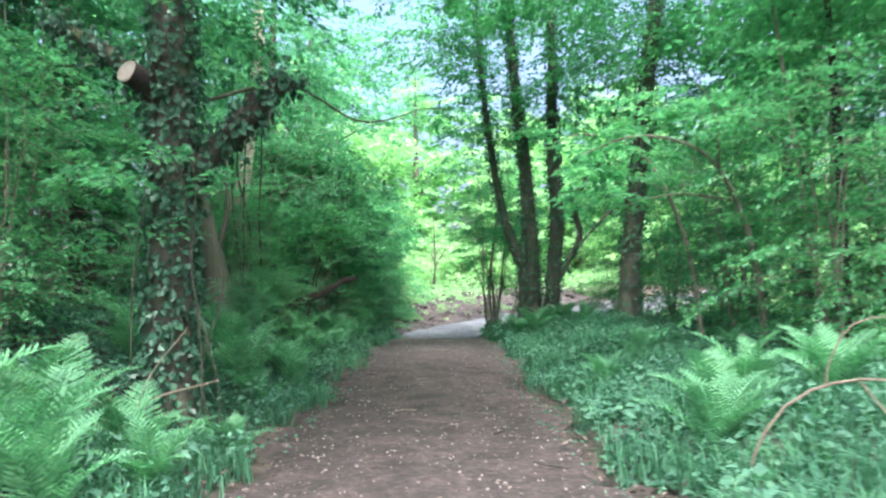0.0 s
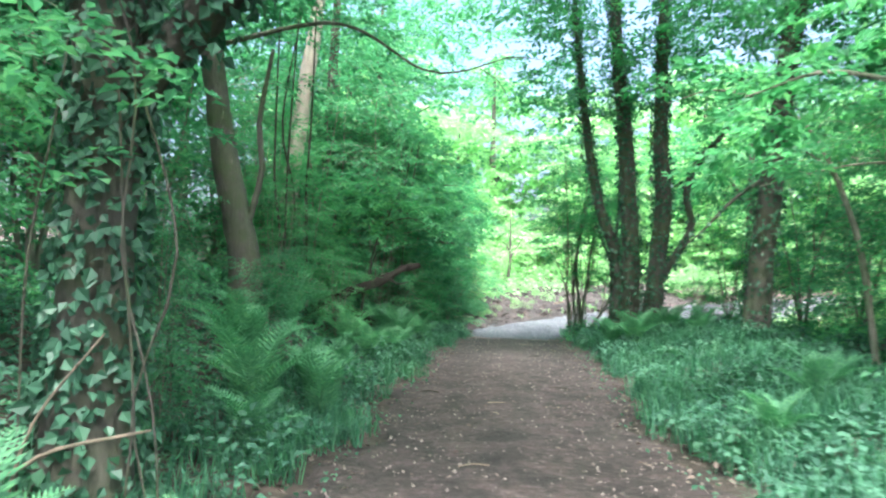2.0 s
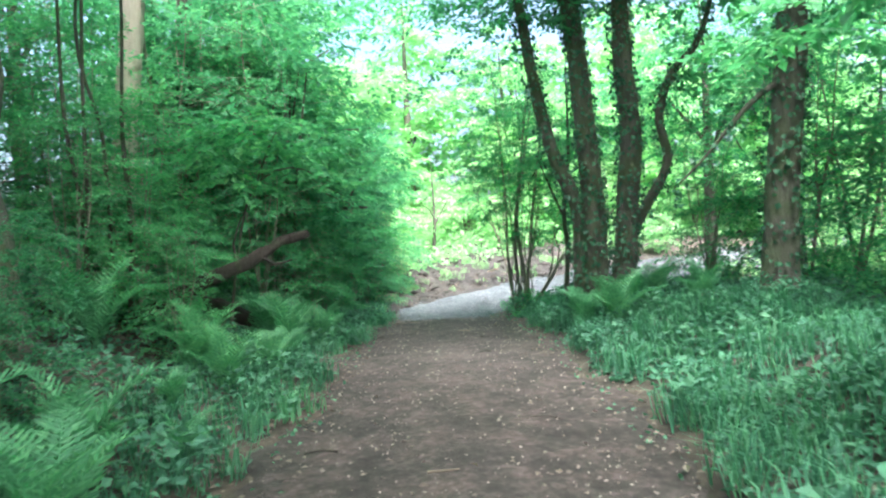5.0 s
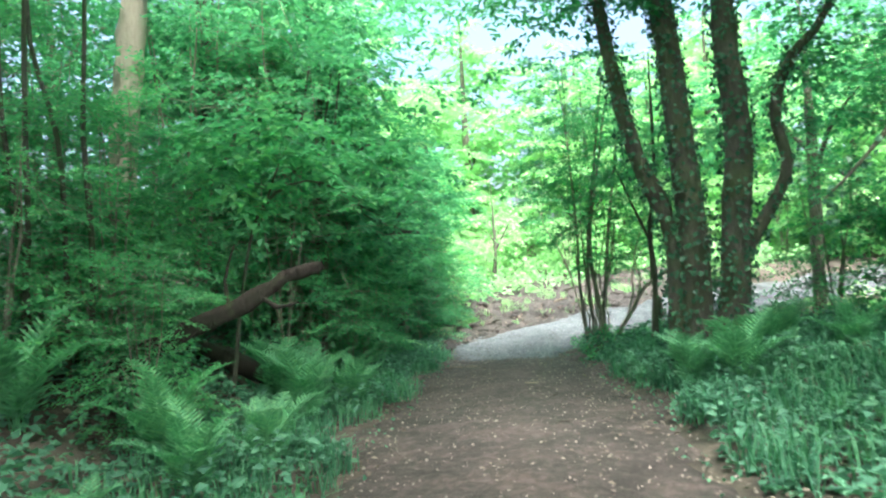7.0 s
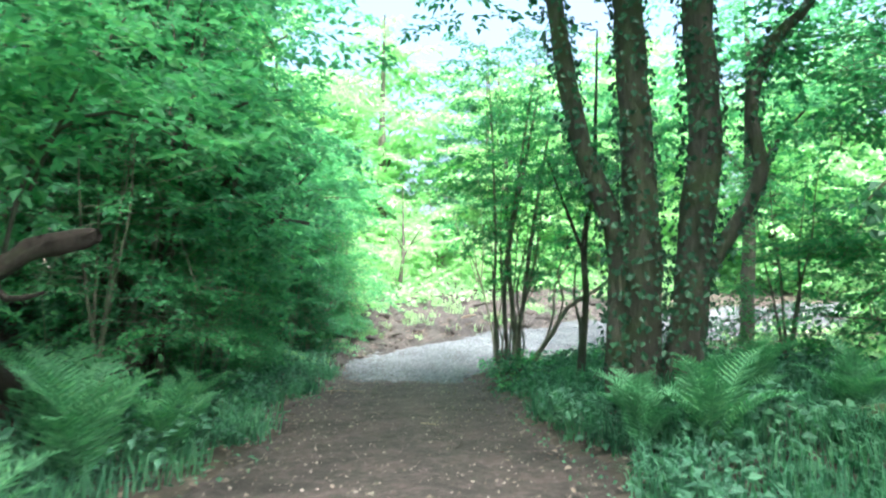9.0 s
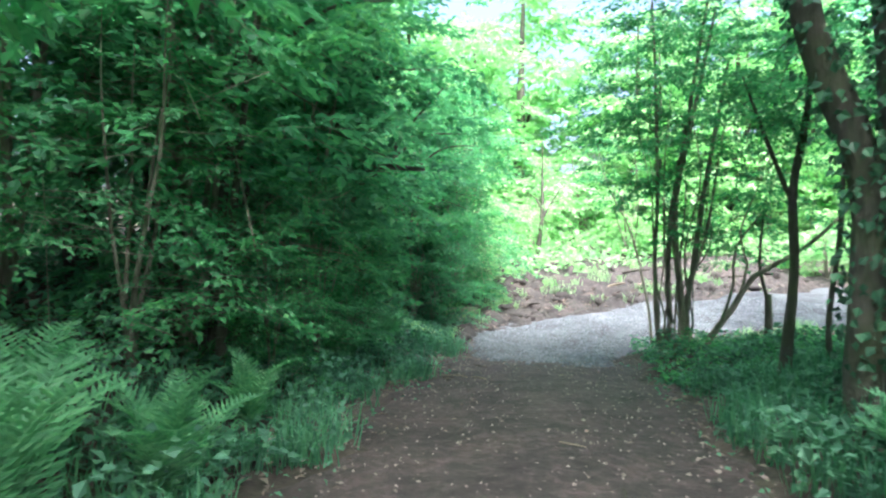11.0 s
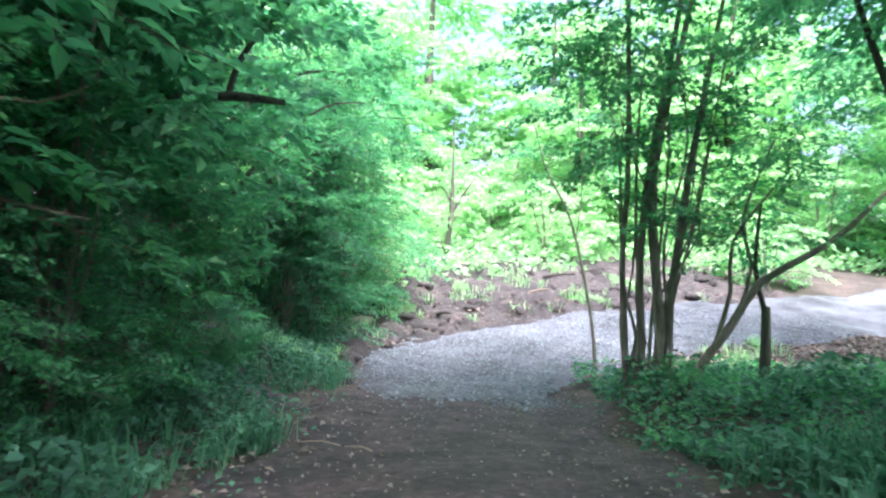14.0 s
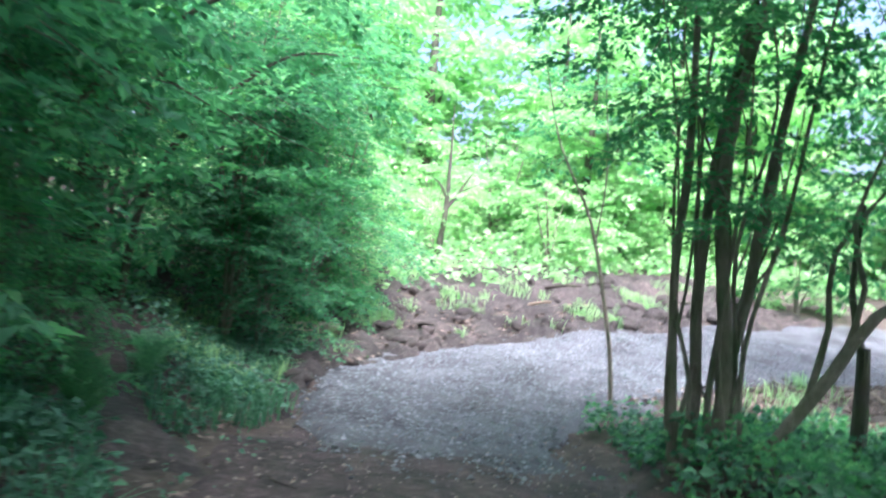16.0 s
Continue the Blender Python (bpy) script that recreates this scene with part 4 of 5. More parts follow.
cover("bramble_cover", "low dark green bramble and ivy carpet beside the path", "undergrowth", 701, 45000, (-6.5, -1.6, -3, 33), 0.02, 0.55, 0.085, LEAF_COVER, 0.45, beside)
cover("nettle_cover", "soft green nettles and herbs on the verge", "undergrowth", 702, 43000, (1.4, 6.0, -3, 30.2), 0.02, 0.5, 0.095, LEAF_COVER, 0.5, beside)
cover("ivy_carpet", "ivy creeping over the wooded bank", "undergrowth", 703, 16000, (-16, -5.5, -3, 36), 0.02, 0.5, 0.14, LEAF_COVER, 0.3)
cover("shade_herbs", "green herbs under the young trees", "undergrowth", 704, 16000, (5.5, 14, -3, 26.5), 0.02, 0.6, 0.13, LEAF_LIGHT, 0.3, beside)
# sunlit patch made by the lighter leaf green
cover("verge_herbs", "herbs round the coppiced stems, sunlight put into their lighter green", "undergrowth", 707, 9000, (1.5, 6.5, 24.5, 30.6), 0.05, 0.42, 0.075, LEAF_LIGHT, 0.7, beside)
# clearing herbs use the green with sunlight painted in
cover("meadow_herbs", "lush herbs in the clearing, pale green with painted-in sunlight", "meadow", 705, 42000, (-9, 34, 33.8, 64), 0.05, 1.1, 0.24, LEAF_SUNLIT, 0.3, lambda x, y: (track_gap(x, y) > 2.2) & (y > 39.4 + 0.8 * np.clip(x, -4.5, 6)), 0.9)
cover("edge_herbs", "herbs beyond the verge, brightened by sunlight in the leaf colour", "meadow", 706, 16000, (10, 34, 8, 40), 0.05, 0.9, 0.24, LEAF_SUNLIT, 0.3, lambda x, y: track_gap(x, y) > 2.2, 0.9)


cover("edge_sprouts", "small weeds creeping in from the path edges", "undergrowth", 708, 2600, (-2.1, 1.8, 3, 28), 0.03, 0.12, 0.05, LEAF_COVER, 0.7, lambda x, y: np.abs(x + 0.2) > 1.3)


def grass(name, label, seed, n, area, h, mat, patch=0.6, clear=None):
    """Bent blades in tufts."""
    rng = np.random.default_rng(seed)
    tx, ty = scatter(rng, n // 14, *area, patch, seed)
    if clear is not None:
        k = clear(tx, ty)
        tx, ty = tx[k], ty[k]
    x = np.repeat(tx, 14) + rng.normal(size=len(tx) * 14) * 0.07
    y = np.repeat(ty, 14) + rng.normal(size=len(tx) * 14) * 0.07
    m = len(x)
    a = rng.random(m) * 2 * math.pi
    d = np.stack([np.cos(a), np.sin(a), np.zeros(m)], -1)
    w = np.stack([-np.sin(a), np.cos(a), np.zeros(m)], -1) * (0.005 + 0.005 * rng.random(m))[:, None]
    hh = (h * (0.5 + 0.8 * rng.random(m)))[:, None]
    p = np.stack([x, y, land(x, y) - 0.02], -1)
    mid, tip = p + d * hh * 0.22 + [0, 0, 1] * hh * 0.7, p + d * hh * 0.75 + [0, 0, 1] * hh * 0.8
    v = np.stack([p - w, p + w, mid + w * 0.8, mid - w * 0.8, tip], 1).reshape(-1, 3)
    i = np.arange(m)[:, None] * 5
    f = np.concatenate([i + [0, 1, 2], i + [0, 2, 3], i + [3, 2, 4]], 0)
    return tagged(piece(name, raw_mesh(name, v, f, mat)), label, "grass", kind="stuff")


grass("verge_grass", "long soft green grass along the verge", 711, 21000, (1.45, 4.6, 2, 24.5), 0.38, GRASS, 0.4, beside)
grass("bank_grass", "scattered grass tufts at the foot of the bank", 712, 14000, (-3.4, -1.7, 2, 33), 0.3, GRASS, 0.7, beside)
# tufts take the leaf colour that has sunlight painted in
grass("clearing_grass", "grass tufts on the disturbed earth, sunlight painted into the blades", 713, 15000, (-4.5, 6.5, 29.6, 42.0), 0.36, LEAF_SUNLIT, 1.0, lambda x, y: (track_gap(x, y) > 1.9) & (np.sin(x * 2.1 + 1) * np.sin(y * 1.7) > 0.1))


# ---- loose pieces on the ground ----
def litter(name, label, seed, n, area, size, keep, lift=0.02, mat=LITTER, patch=0.4):
    rng = np.random.default_rng(seed)
    x, y = scatter(rng, n, *area, patch, seed)
    k = keep(x, y)
    x, y = x[k], y[k]
    m = len(x)
    ll = size * (0.5 + rng.random(m))
    v, f = leaves(np.stack([x, y, land(x, y) + lift + 0.015 * rng.random(m)], -1), rng.normal(size=(m, 3)) * [1, 1, 0.12], np.array([0, 0, 1.0]) + rng.normal(size=(m, 3)) * 0.3, ll, ll * 0.6)
    return tagged(piece(name, raw_mesh(name, v, f, mat)), label, "leaf litter", kind="stuff")


litter("fallen_leaves", "dry brown leaves scattered on the path", 721, 3000, (-2.1, 1.7, 0, 29.5), 0.05, lambda x, y: np.random.default_rng(2).random(len(x)) < 0.22 + 0.5 * np.abs((x + 0.2) / 1.7) ** 2, 0.03)
litter("edge_leaves", "pale dead leaves along the path edges", 722, 2200, (-2.6, 2.2, 1, 30), 0.065, lambda x, y: (np.abs(x + 0.2) > 1.2), 0.03)
litter("bank_leaves", "dead leaves under the hazel thicket", 723, 9000, (-8, -1.8, 1, 34), 0.08, beside, 0.02)
litter("brash_leaves", "pinkish dead leaves and cuttings on cleared earth", 724, 13000, (3.4, 13, 26.8, 36), 0.11, lambda x, y: track_gap(x, y) > 1.9, 0.03)
litter("mud_leaves", "dead leaves and chips on the churned mud", 725, 2200, (-4.5, 6, 31, 38), 0.11, lambda x, y: track_gap(x, y) > 1.8, 0.1)


def stones(name, label, seed, n, keep, area, size, mat):
    """Angular chips, six corners each."""
    rng = np.random.default_rng(seed)
    x, y = rng.uniform(area[0], area[1], n), rng.uniform(area[2], area[3], n)
    k = keep(x, y)
    x, y = x[k], y[k]
    m = len(x)
    r = size * (0.5 + rng.random(m) ** 2)
    o = np.array([[1, 0, 0], [0, 1, 0], [-1, 0, 0], [0, -1, 0], [0, 0, 0.7], [0, 0, -0.7]], dtype=float)
    v = np.stack([x, y, land(x, y) + 0.035], -1)[:, None, :] + (o[None] + rng.normal(size=(m, 6, 3)) * 0.25) * r[:, None, None]
    fo = np.array([[0, 1, 4], [1, 2, 4], [2, 3, 4], [3, 0, 4], [1, 0, 5], [2, 1, 5], [3, 2, 5], [0, 3, 5]])
    f = (np.arange(m)[:, None, None] * 6 + fo[None]).reshape(-1, 3)
    return tagged(piece(name, raw_mesh(name, v.reshape(-1, 3), f, mat)), label, "gravel", kind="stuff")


stones("gravel_chips", "loose grey stone chips on the track", 731, 42000, lambda x, y: (track_gap(x, y) < np.interp(y, [27.5, 29.5, 31.5], [0.85, 1.15, 1.65]) + 0.45 * np.random.default_rng(8).random(len(x)) ** 2) & (y > 28.9 - 2.2 * np.random.default_rng(7).random(len(x)) ** 2 + 0.25 * np.sin(x * 3)), (-2.2, 9, 26.5, 37.5), 0.021, STONE)
stones("path_pebbles", "small pebbles and crumbs on the earth path", 732, 3500, lambda x, y: np.abs(x + 0.2) < 1.6, (-1.9, 1.5, 1, 29), 0.013, grained("pebble", (0.08, 0.06, 0.05), (0.34, 0.29, 0.26), 30))


def lump(name, at, size, seed, mat, label, category, group=""):
    """A rough clod or stone, uneven all over."""
    bm = bmesh.new()
    bmesh.ops.create_icosphere(bm, subdivisions=2, radius=1)
    for q in bm.verts:
        k = 1 + 0.35 * noise.noise(q.co * 1.4 + Vector((seed, 0, 0))) + 0.16 * noise.noise(q.co * 4 + Vector((0, seed, 0)))
        q.co = Vector((q.co.x * size[0], q.co.y * size[1], q.co.z * size[2])) * k
    me = bpy.data.meshes.new(name)
    bm.to_mesh(me)
    bm.free()
    me.materials.append(mat)
    for p in me.polygons:
        p.use_smooth = True
    ob = tagged(new(name, me), label, category, group)
    ob.matrix_basis = pose(*at, 0, 0, seed * 47)
    return ob


def mud_strip():
    """Churned earth along the outer edge of the track."""
    line = smooth_line([(*q, 0.0, 0.0) for q in TRACK[2:46, :2]], 0.12)[:, :2]
    tt = np.gradient(line, axis=0)
    tt /= np.linalg.norm(tt, axis=1)[:, None]
    nn = np.stack([tt[:, 1], -tt[:, 0]], -1)
    us, m, v = np.linspace(-1.62, -7.4, 56), len(line), []
    for j, u in enumerate(us):
        p = line + nn * (u + 0.1 * np.sin(np.arange(m) * 0.31))[:, None]
        rough = np.array([noise.noise(Vector((a * 2.3, b * 2.3, 0.0))) * 0.26 + noise.noise(Vector((a * 6, b * 6, 3.0))) * 0.12 for a, b in p])
        edge = 0.0 if j in (0, len(us) - 1) else 1.0
        ends = smoothstep(np.minimum(np.arange(m), np.arange(m)[::-1]) / 9.0)
        v.append(np.stack([p[:, 0], p[:, 1], land(p[:, 0], p[:, 1]) + edge * (0.07 + rough) * ends - (1 - edge * ends) * 0.1], -1))
    v = np.concatenate(v)
    i, j = np.meshgrid(np.arange(len(us) - 1), np.arange(m - 1), indexing="ij")
    f = np.stack([i * m + j, (i + 1) * m + j, (i + 1) * m + j + 1, i * m + j + 1], -1).reshape(-1, 4)
    return raw_mesh("churned_earth", v, f, MUD, True)


MOSS = grained("mossy_wood", (0.022, 0.024, 0.014), (0.06, 0.075, 0.03), 14, 0.95, 0.03)
lump("mossy_stump", base(3.75, 18.5, -0.04), (0.32, 0.27, 0.24), 5, MOSS, "low rotten stump covered in yellow-green moss", "stump")
tagged(piece("churned_earth", mud_strip()), "churned reddish earth along the track edge", "earth", kind="structure")
rng = np.random.default_rng(91)
for i in range(84):
    k = rng.integers(7, 40)
    out = 1.9 + 4.0 * rng.random() ** 2
    dx, dy = TRACK[k + 1, 0] - TRACK[k, 0], TRACK[k + 1, 1] - TRACK[k, 1]
    x, y = TRACK[k, 0] - dy / math.hypot(dx, dy) * out, TRACK[k, 1] + dx / math.hypot(dx, dy) * out
    if float(track_gap(np.array([x]), np.array([y]))[0]) > 1.6:
        lump("earth_clod", (x, y, float(land(x, y)) + 0.08), (rng.uniform(0.1, 0.36), rng.uniform(0.08, 0.22), rng.uniform(0.06, 0.17)), i, MUD, "churned brown earth clod beside the gravel", "earth", "churned earth clods")


def fallen(name, label, pts, mat, seed, sides=9, rough=0.12, twigs=()):
    x, y = pts[0][0], pts[0][1]
    t = thing(name, (x, y, pts[0][2]), label, "branch")
    limb("branch", [(p[0] - x, p[1] - y, p[2] - pts[0][2], p[3]) for p in pts], mat, t, sides, rough, seed, step=0.15)
    for i, q in enumerate(twigs):
        limb("twig", [(p[0] - x, p[1] - y, p[2] - pts[0][2], p[3]) for p in q], mat, t, 5, 0.05, seed + i + 1, step=0.15)
    return t


lz = float(land(-5.4, 19.2))
fallen("fallen_log", "broken brown log leaning out of the undergrowth", [(-4.5, 17.0, float(land(-4.5, 17.0)) - 0.05, 0.1), (-3.44, 17.1, 1.47, 0.085), (-2.82, 17.1, 1.71, 0.075), (-2.43, 17.1, 1.95, 0.06), (-2.2, 17.1, 2.0, 0.062), (-2.05, 17.1, 2.05, 0.04)], DEADWOOD, 811, 10, 0.2, twigs=[[(-2.7, 17.1, 1.8, 0.035), (-2.5, 17.0, 1.66, 0.024), (-2.25, 16.9, 1.7, 0.01)], [(-3.0, 17.1, 1.62, 0.03), (-3.05, 17.1, 1.95, 0.02), (-2.9, 17.0, 2.3, 0.008)]])
fallen("rotten_log", "rotten log lying on the bank", [(-4.9, 19.9, float(land(-4.9, 19.9)) + 0.02, 0.13), (-4.0, 19.3, float(land(-4.0, 19.3)) + 0.22, 0.13), (-3.1, 18.8, float(land(-3.1, 18.8)) + 0.3, 0.1)], DEADWOOD, 815)
fallen("dead_bramble", "arching pale dead bramble stem", [(2.05, 5.05, float(land(2.05, 5.05)), 0.012), (2.22, 5.0, 0.55, 0.011), (2.55, 5.0, 0.82, 0.011), (3.1, 5.0, 0.88, 0.009), (3.7, 5.0, 0.66, 0.006)], TWIG, 821, 6, 0.03, [[(2.9, 5.0, 0.87, 0.009), (2.98, 4.9, 0.7, 0.008), (3.15, 4.8, 0.45, 0.006)]])
fallen("dead_bramble", "arching pale dead bramble stem", [(3.3, 6.2, float(land(3.3, 6.2)), 0.010), (3.3, 6.2, 0.8, 0.009), (3.5, 6.1, 1.22, 0.008), (4.0, 6.1, 1.3, 0.006)], TWIG, 823, 6, 0.03)
fallen("dead_stick", "pale dead stick caught in the brambles", [(-3.4, 7.1, float(land(-3.4, 7.1)), 0.014), (-2.95, 7, 0.5, 0.013), (-2.75, 7, 0.61, 0.012), (-2.2, 7, 0.74, 0.007)], TWIG, 831, 6, 0.04)
fallen("dead_stick", "pale dead stick caught in the brambles", [(-3.1, 7.05, float(land(-3.1, 7.05)), 0.012), (-2.9, 7, 0.75, 0.010), (-2.5, 7, 1.27, 0.006)], TWIG, 833, 6, 0.04)
rng = np.random.default_rng(95)
for i in range(16):
    x, y = rng.uniform(3.6, 10), rng.uniform(27, 34)
    if float(track_gap(np.array([x]), np.array([y]))[0]) < 2.1:
        continue
    a, n = rng.random() * 6.28, rng.uniform(0.5, 1.4)
    z = float(land(x, y))
    fallen("cut_branch", "cut grey-brown branch lying on cleared earth", [(x, y, z + 0.02, 0.03), (x + math.cos(a) * n * 0.5, y + math.sin(a) * n * 0.5, z + 0.12, 0.024), (x + math.cos(a) * n, y + math.sin(a) * n, z + 0.16, 0.01)], TWIG, 840 + i, 6, 0.05)

for i in range(9):
    k, out = rng.integers(7, 34), rng.uniform(2.3, 5.5)
    dx, dy = TRACK[k + 1, 0] - TRACK[k, 0], TRACK[k + 1, 1] - TRACK[k, 1]
    x, y = TRACK[k, 0] - dy / math.hypot(dx, dy) * out, TRACK[k, 1] + dx / math.hypot(dx, dy) * out
    a, n, z = rng.uniform(-1.3, 1.5), rng.uniform(0.5, 1.3), float(land(x, y))
    r = rng.uniform(0.02, 0.05)
    fallen("cut_branch", "cut grey-brown branch lying on churned earth", [(x, y, z + 0.1, r), (x + math.cos(a) * n * 0.5, y + math.sin(a) * n * 0.5, z + 0.2, r * 0.85), (x + math.cos(a) * n, y + math.sin(a) * n, z + 0.24, r * 0.5)], TWIG if i % 3 == 0 else DEADWOOD, 870 + i, 6, 0.05)
for i in range(14):
    x, y, a, n = rng.uniform(-1.6, 1.2), rng.uniform(5, 28), rng.random() * 6.28, rng.uniform(0.15, 0.4)
    z = float(land(x, y)) + 0.035
    fallen("path_twig", "thin dead twig lying on the earth path", [(x, y, z, 0.008), (x + math.cos(a) * n * 0.5, y + math.sin(a) * n * 0.5, z + 0.012, 0.007), (x + math.cos(a + 0.3) * n, y + math.sin(a + 0.3) * n, z + 0.006, 0.004)], DEADWOOD if i % 2 else TWIG, 1000 + i, 5, 0.06)
zl = float(land(-2.5, 34.3))
fallen("pale_log", "short pale barkless log on the churned earth", [(-2.75, 34.25, zl + 0.12, 0.1), (-2.4, 34.35, zl + 0.15, 0.11), (-2.0, 34.4, zl + 0.17, 0.09)], BARK_PALE, 890, 9, 0.08)

# ---- bare boughs under the thicket ----
def bough(name, label, pts, twigs=(), mat=BARK, seed=900, leaf_n=0, leaf_at=(), leaf=LEAF_SHADE, size=0.13):
    x, y = pts[0][0], pts[0][1]
    z = float(land(x, y)) - 0.05
    t = thing(name, (x, y, z), label, "branch")
    limb("bough", [(p[0] - x, p[1] - y, p[2] - z, p[3]) for p in pts], mat, t, 7, 0.09, seed, step=0.18)
    for i, q in enumerate(twigs):
        limb("twig", [(p[0] - x, p[1] - y, p[2] - z, p[3]) for p in q], mat, t, 5, 0.06, seed + i + 1, step=0.18)
    if leaf_n:
        v, f = foliage(np.random.default_rng(seed), leaf_n, [(b[0] - x, b[1] - y, b[2] - z, *b[3:]) for b in leaf_at], size, 9, 0.5)
        piece("leaves", raw_mesh("leaves", v, f, leaf), t)
    return t


bough("arching_bough", "dark twisted bough arching low over the bank", [(-5.4, 26.1, float(land(-5.4, 26.1)), 0.13), (-5.1, 26.0, 2.3, 0.11), (-4.7, 26.0, 2.5, 0.10), (-4.2, 26.0, 2.82, 0.09), (-3.6, 26.0, 3.02, 0.075), (-2.95, 26.0, 3.07, 0.06), (-2.55, 26.0, 3.1, 0.045), (-2.05, 26.0, 3.05, 0.03)],
      [[(-3.6, 26, 3.02, 0.06), (-3.68, 26, 3.3, 0.05), (-3.5, 26.1, 3.7, 0.035), (-3.4, 26.1, 4.4, 0.02)], [(-2.6, 26, 3.1, 0.035), (-2.5, 26, 3.45, 0.03), (-2.25, 26, 3.8, 0.02), (-1.8, 26.1, 4.35, 0.01)], [(-3.5, 26, 3.0, 0.035), (-3.2, 25.9, 2.85, 0.03), (-2.8, 25.8, 2.8, 0.015)]],
      seed=901, leaf_n=70, leaf_at=[(-2.3, 26, 3.5, 0.9, 0.8, 0.6), (-3.2, 26, 4.1, 0.9, 0.8, 0.5)])
bough("pale_dead_bough", "pale dead bough poking out of the thicket", [(-4.6, 24.3, float(land(-4.6, 24.3)) + 0.05, 0.035), (-4.2, 24.1, 1.6, 0.03), (-3.5, 24, 1.83, 0.022), (-3.1, 24, 1.73, 0.016), (-2.5, 24, 1.57, 0.006)], [[(-3.9, 24.0, 1.75, 0.012), (-3.2, 23.9, 2.1, 0.008), (-2.5, 23.8, 1.95, 0.004)]], TWIG, 911)
bough("kinked_dead_twig", "thin kinked grey twig standing clear of the leaves", [(-4.3, 23.1, float(land(-4.3, 23.1)) + 0.05, 0.025), (-3.9, 23.0, 1.6, 0.02), (-3.57, 23, 1.94, 0.014), (-3.2, 23, 2.34, 0.012), (-2.63, 23, 2.32, 0.008), (-2.36, 23, 2.42, 0.004)], [[(-3.9, 23.0, 1.7, 0.012), (-3.2, 23, 1.84, 0.01), (-2.3, 23, 1.71, 0.004)]], TWIG, 921)
for k, (x, y) in enumerate([(-3.85, 22.0), (-3.5, 22.1), (-3.3, 21.9), (-3.7, 22.3)]):
    rv = np.random.default_rng(930 + k)
    z = float(land(x, y))
    bough("bare_stem", "bare dim stem of a shaded hazel", [(x, y, z, 0.05), (x + 0.05, y, z + 1.0, 0.042), (x + 0.15 + rv.normal() * 0.08, y, z + 2.0, 0.036), (x + 0.3 + rv.normal() * 0.15, y, z + 3.2, 0.03), (x + 0.5, y, z + 5, 0.012)], mat=BARK, seed=930 + k)
zz = float(land(-3.5, 18.6))
bough("overhanging_spray", "spray of large bright leaves hanging over the path edge", [(-3.6, 18.6, zz, 0.026), (-3.4, 18.5, 1.8, 0.022), (-3.1, 18.4, 2.8, 0.018), (-2.5, 18.3, 3.1, 0.012), (-1.9, 18.3, 2.85, 0.006)], [[(-3.2, 18.5, 2.5, 0.018), (-2.9, 18.6, 3.4, 0.012), (-2.6, 18.7, 4.0, 0.006)]], BARK, 941, 190, [(-2.35, 18.3, 2.95, 0.9, 0.6, 0.35), (-2.8, 18.5, 3.7, 0.9, 0.7, 0.5), (-3.2, 18.0, 3.2, 0.8, 0.6, 0.4)], LEAF_LIGHT, 0.125)
zr = float(land(5.1, 11.3))
bough("overhanging_spray", "flat leafy sprays reaching over the verge", [(5.1, 11.3, zr, 0.06), (4.9, 11.2, 2.2, 0.05), (4.3, 11.1, 3.6, 0.035), (3.2, 11.0, 4.0, 0.022), (2.2, 10.9, 3.7, 0.008)], [[(4.6, 11.2, 3.0, 0.025), (3.9, 12.0, 3.2, 0.016), (2.9, 12.6, 3.0, 0.006)], [(4.4, 11.1, 3.4, 0.025), (4.1, 10.4, 4.2, 0.016), (3.6, 9.8, 4.5, 0.008)]], BARK_THIN, 961, 150, [(2.6, 11.0, 3.7, 1.2, 0.8, 0.45), (3.8, 10.3, 4.3, 1.1, 0.9, 0.45), (3.3, 12.4, 3.1, 1.0, 0.8, 0.4), (4.6, 11.3, 4.6, 1.0, 0.9, 0.5)], LEAF_LIGHT, 0.15)
zr = float(land(4.9, 15.0))
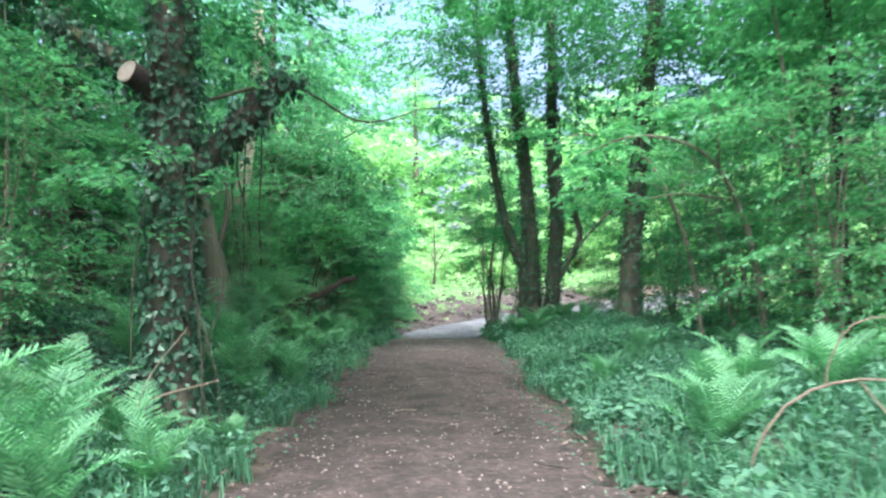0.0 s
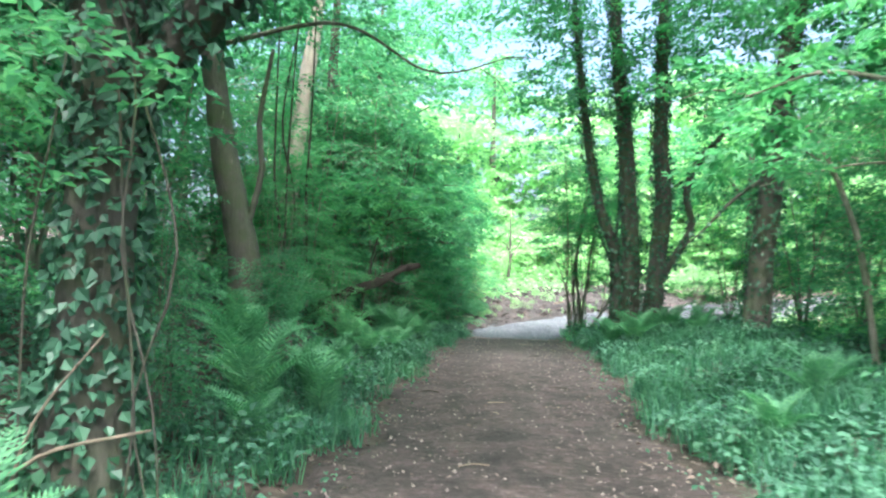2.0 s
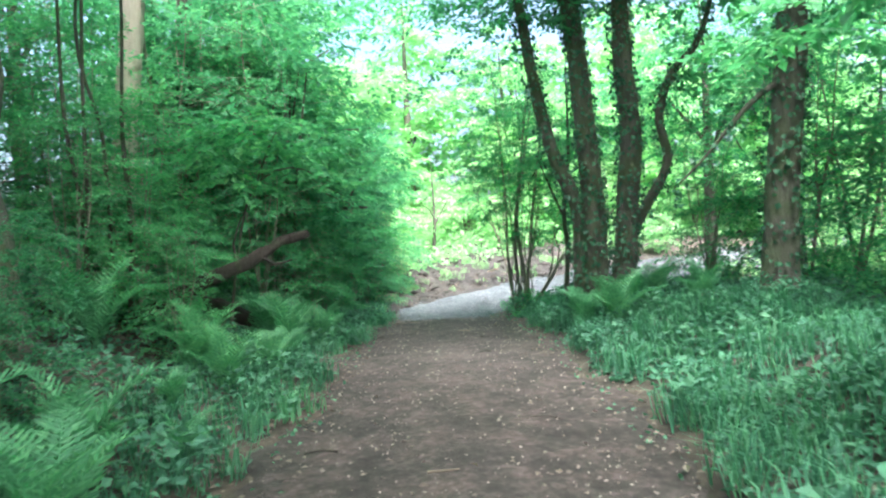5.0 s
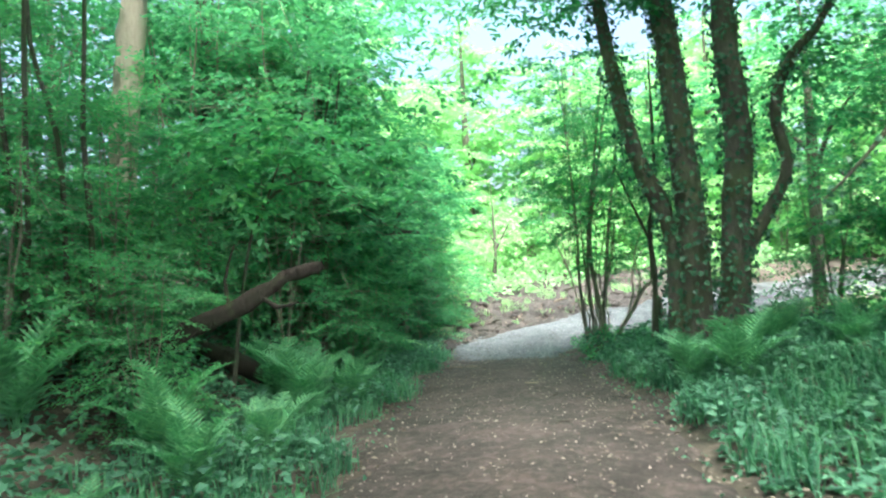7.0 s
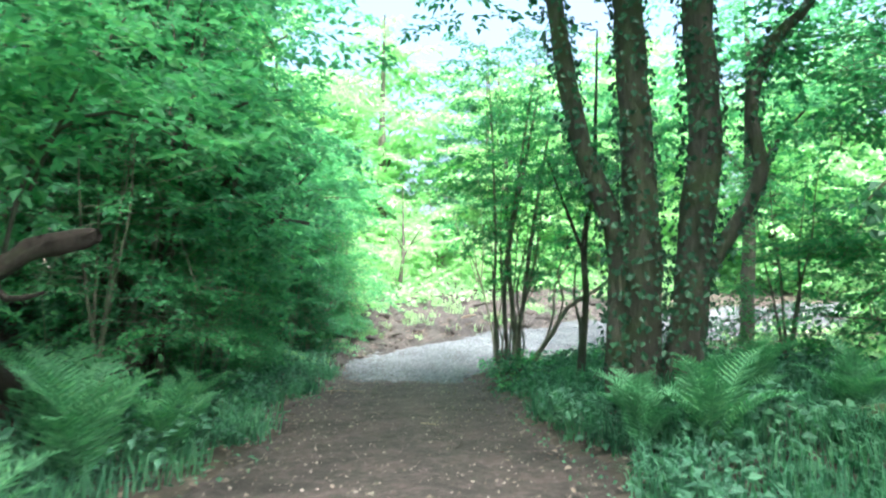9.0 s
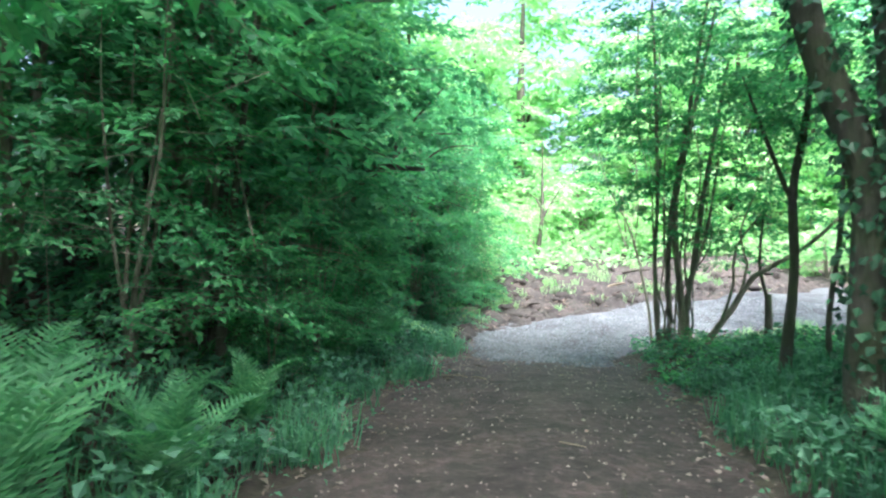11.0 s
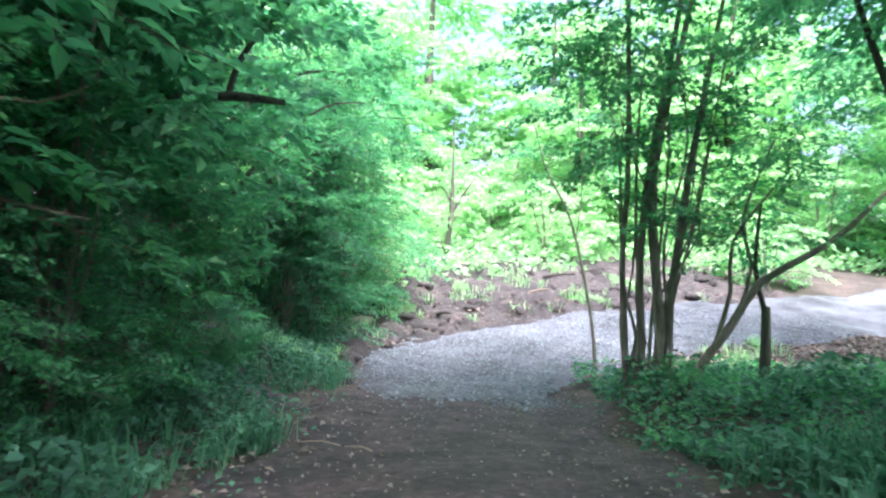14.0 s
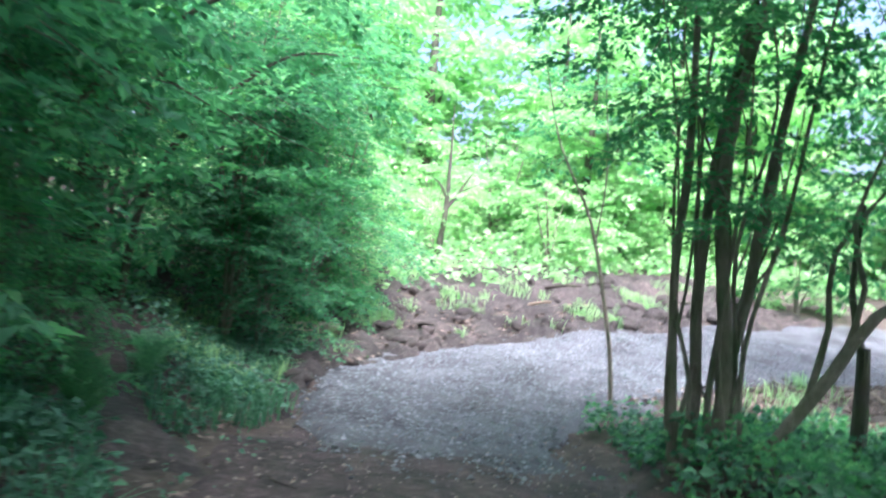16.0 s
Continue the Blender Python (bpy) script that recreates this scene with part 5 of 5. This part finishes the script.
bough("overhanging_spray", "flat leafy sprays reaching over the verge", [(5.3, 14.6, zr, 0.06), (5.1, 14.8, 2.6, 0.05), (4.4, 15.0, 4.4, 0.03), (3.2, 15.2, 5.0, 0.02), (2.3, 15.3, 4.8, 0.008)], [[(4.7, 14.9, 3.7, 0.02), (4.0, 14.4, 3.9, 0.012), (3.4, 14.2, 3.6, 0.006)]], BARK_THIN, 971, 120, [(2.9, 15.2, 4.9, 1.2, 0.8, 0.45), (3.7, 14.4, 3.8, 1.0, 0.8, 0.4), (4.6, 14.8, 5.2, 1.0, 0.9, 0.5)], LEAF_LIGHT, 0.15)

for k, (y, out, top, mat) in enumerate([(22.6, -1.9, 4.6, LEAF_LIGHT), (25.0, -1.7, 4.5, LEAF_SHADE), (28.4, -1.75, 4.2, LEAF_LIGHT), (31.0, -1.6, 4.4, LEAF_LIGHT), (34.0, -1.4, 4.8, LEAF_LIGHT)]):
    z = float(land(-4.4, y))
    bough("overhanging_spray", "leafy hazel bough leaning out towards the light", [(-4.4, y, z, 0.05), (-4.2, y, z + 1.6, 0.045), (-3.5, y + 0.1, top - 1.0, 0.035), (-2.6, y + 0.2, top - 0.2, 0.022), (out, y + 0.3, top - 0.1, 0.008)], [[(-3.4, y + 0.1, top - 0.9, 0.02), (-2.7, y - 0.5, top - 1.3, 0.012), (out - 0.3, y - 0.7, top - 1.6, 0.005)]], BARK, 990 + k * 5, 230, [(out - 0.5, y + 0.2, top, 0.9, 0.9, 0.5), (out - 0.9, y - 0.4, top - 1.0, 0.8, 0.8, 0.45), (out - 1.1, y + 0.4, top + 0.9, 1.0, 0.9, 0.5), (out - 1.0, y, top - 2.0, 0.6, 0.7, 0.4)], mat, 0.12)

zs = float(land(-0.5, 43.0))
bough("dead_snag", "dark dead snag with bare twigs in the clearing", [(-0.6, 43, zs, 0.10), (-0.45, 43, 3.4, 0.08), (-0.46, 43, 5.0, 0.05), (-0.5, 43, 6.6, 0.015)], [[(-0.45, 43, 3.4, 0.06), (-0.1, 43, 4.0, 0.05), (0.25, 43, 4.6, 0.02)], [(-0.42, 43, 3.7, 0.05), (-0.7, 43, 4.2, 0.03), (-1.0, 43, 4.4, 0.012)], [(-0.1, 43, 4.0, 0.035), (0.1, 43, 4.1, 0.025), (0.5, 43, 4.3, 0.01)]], BARK, 981)
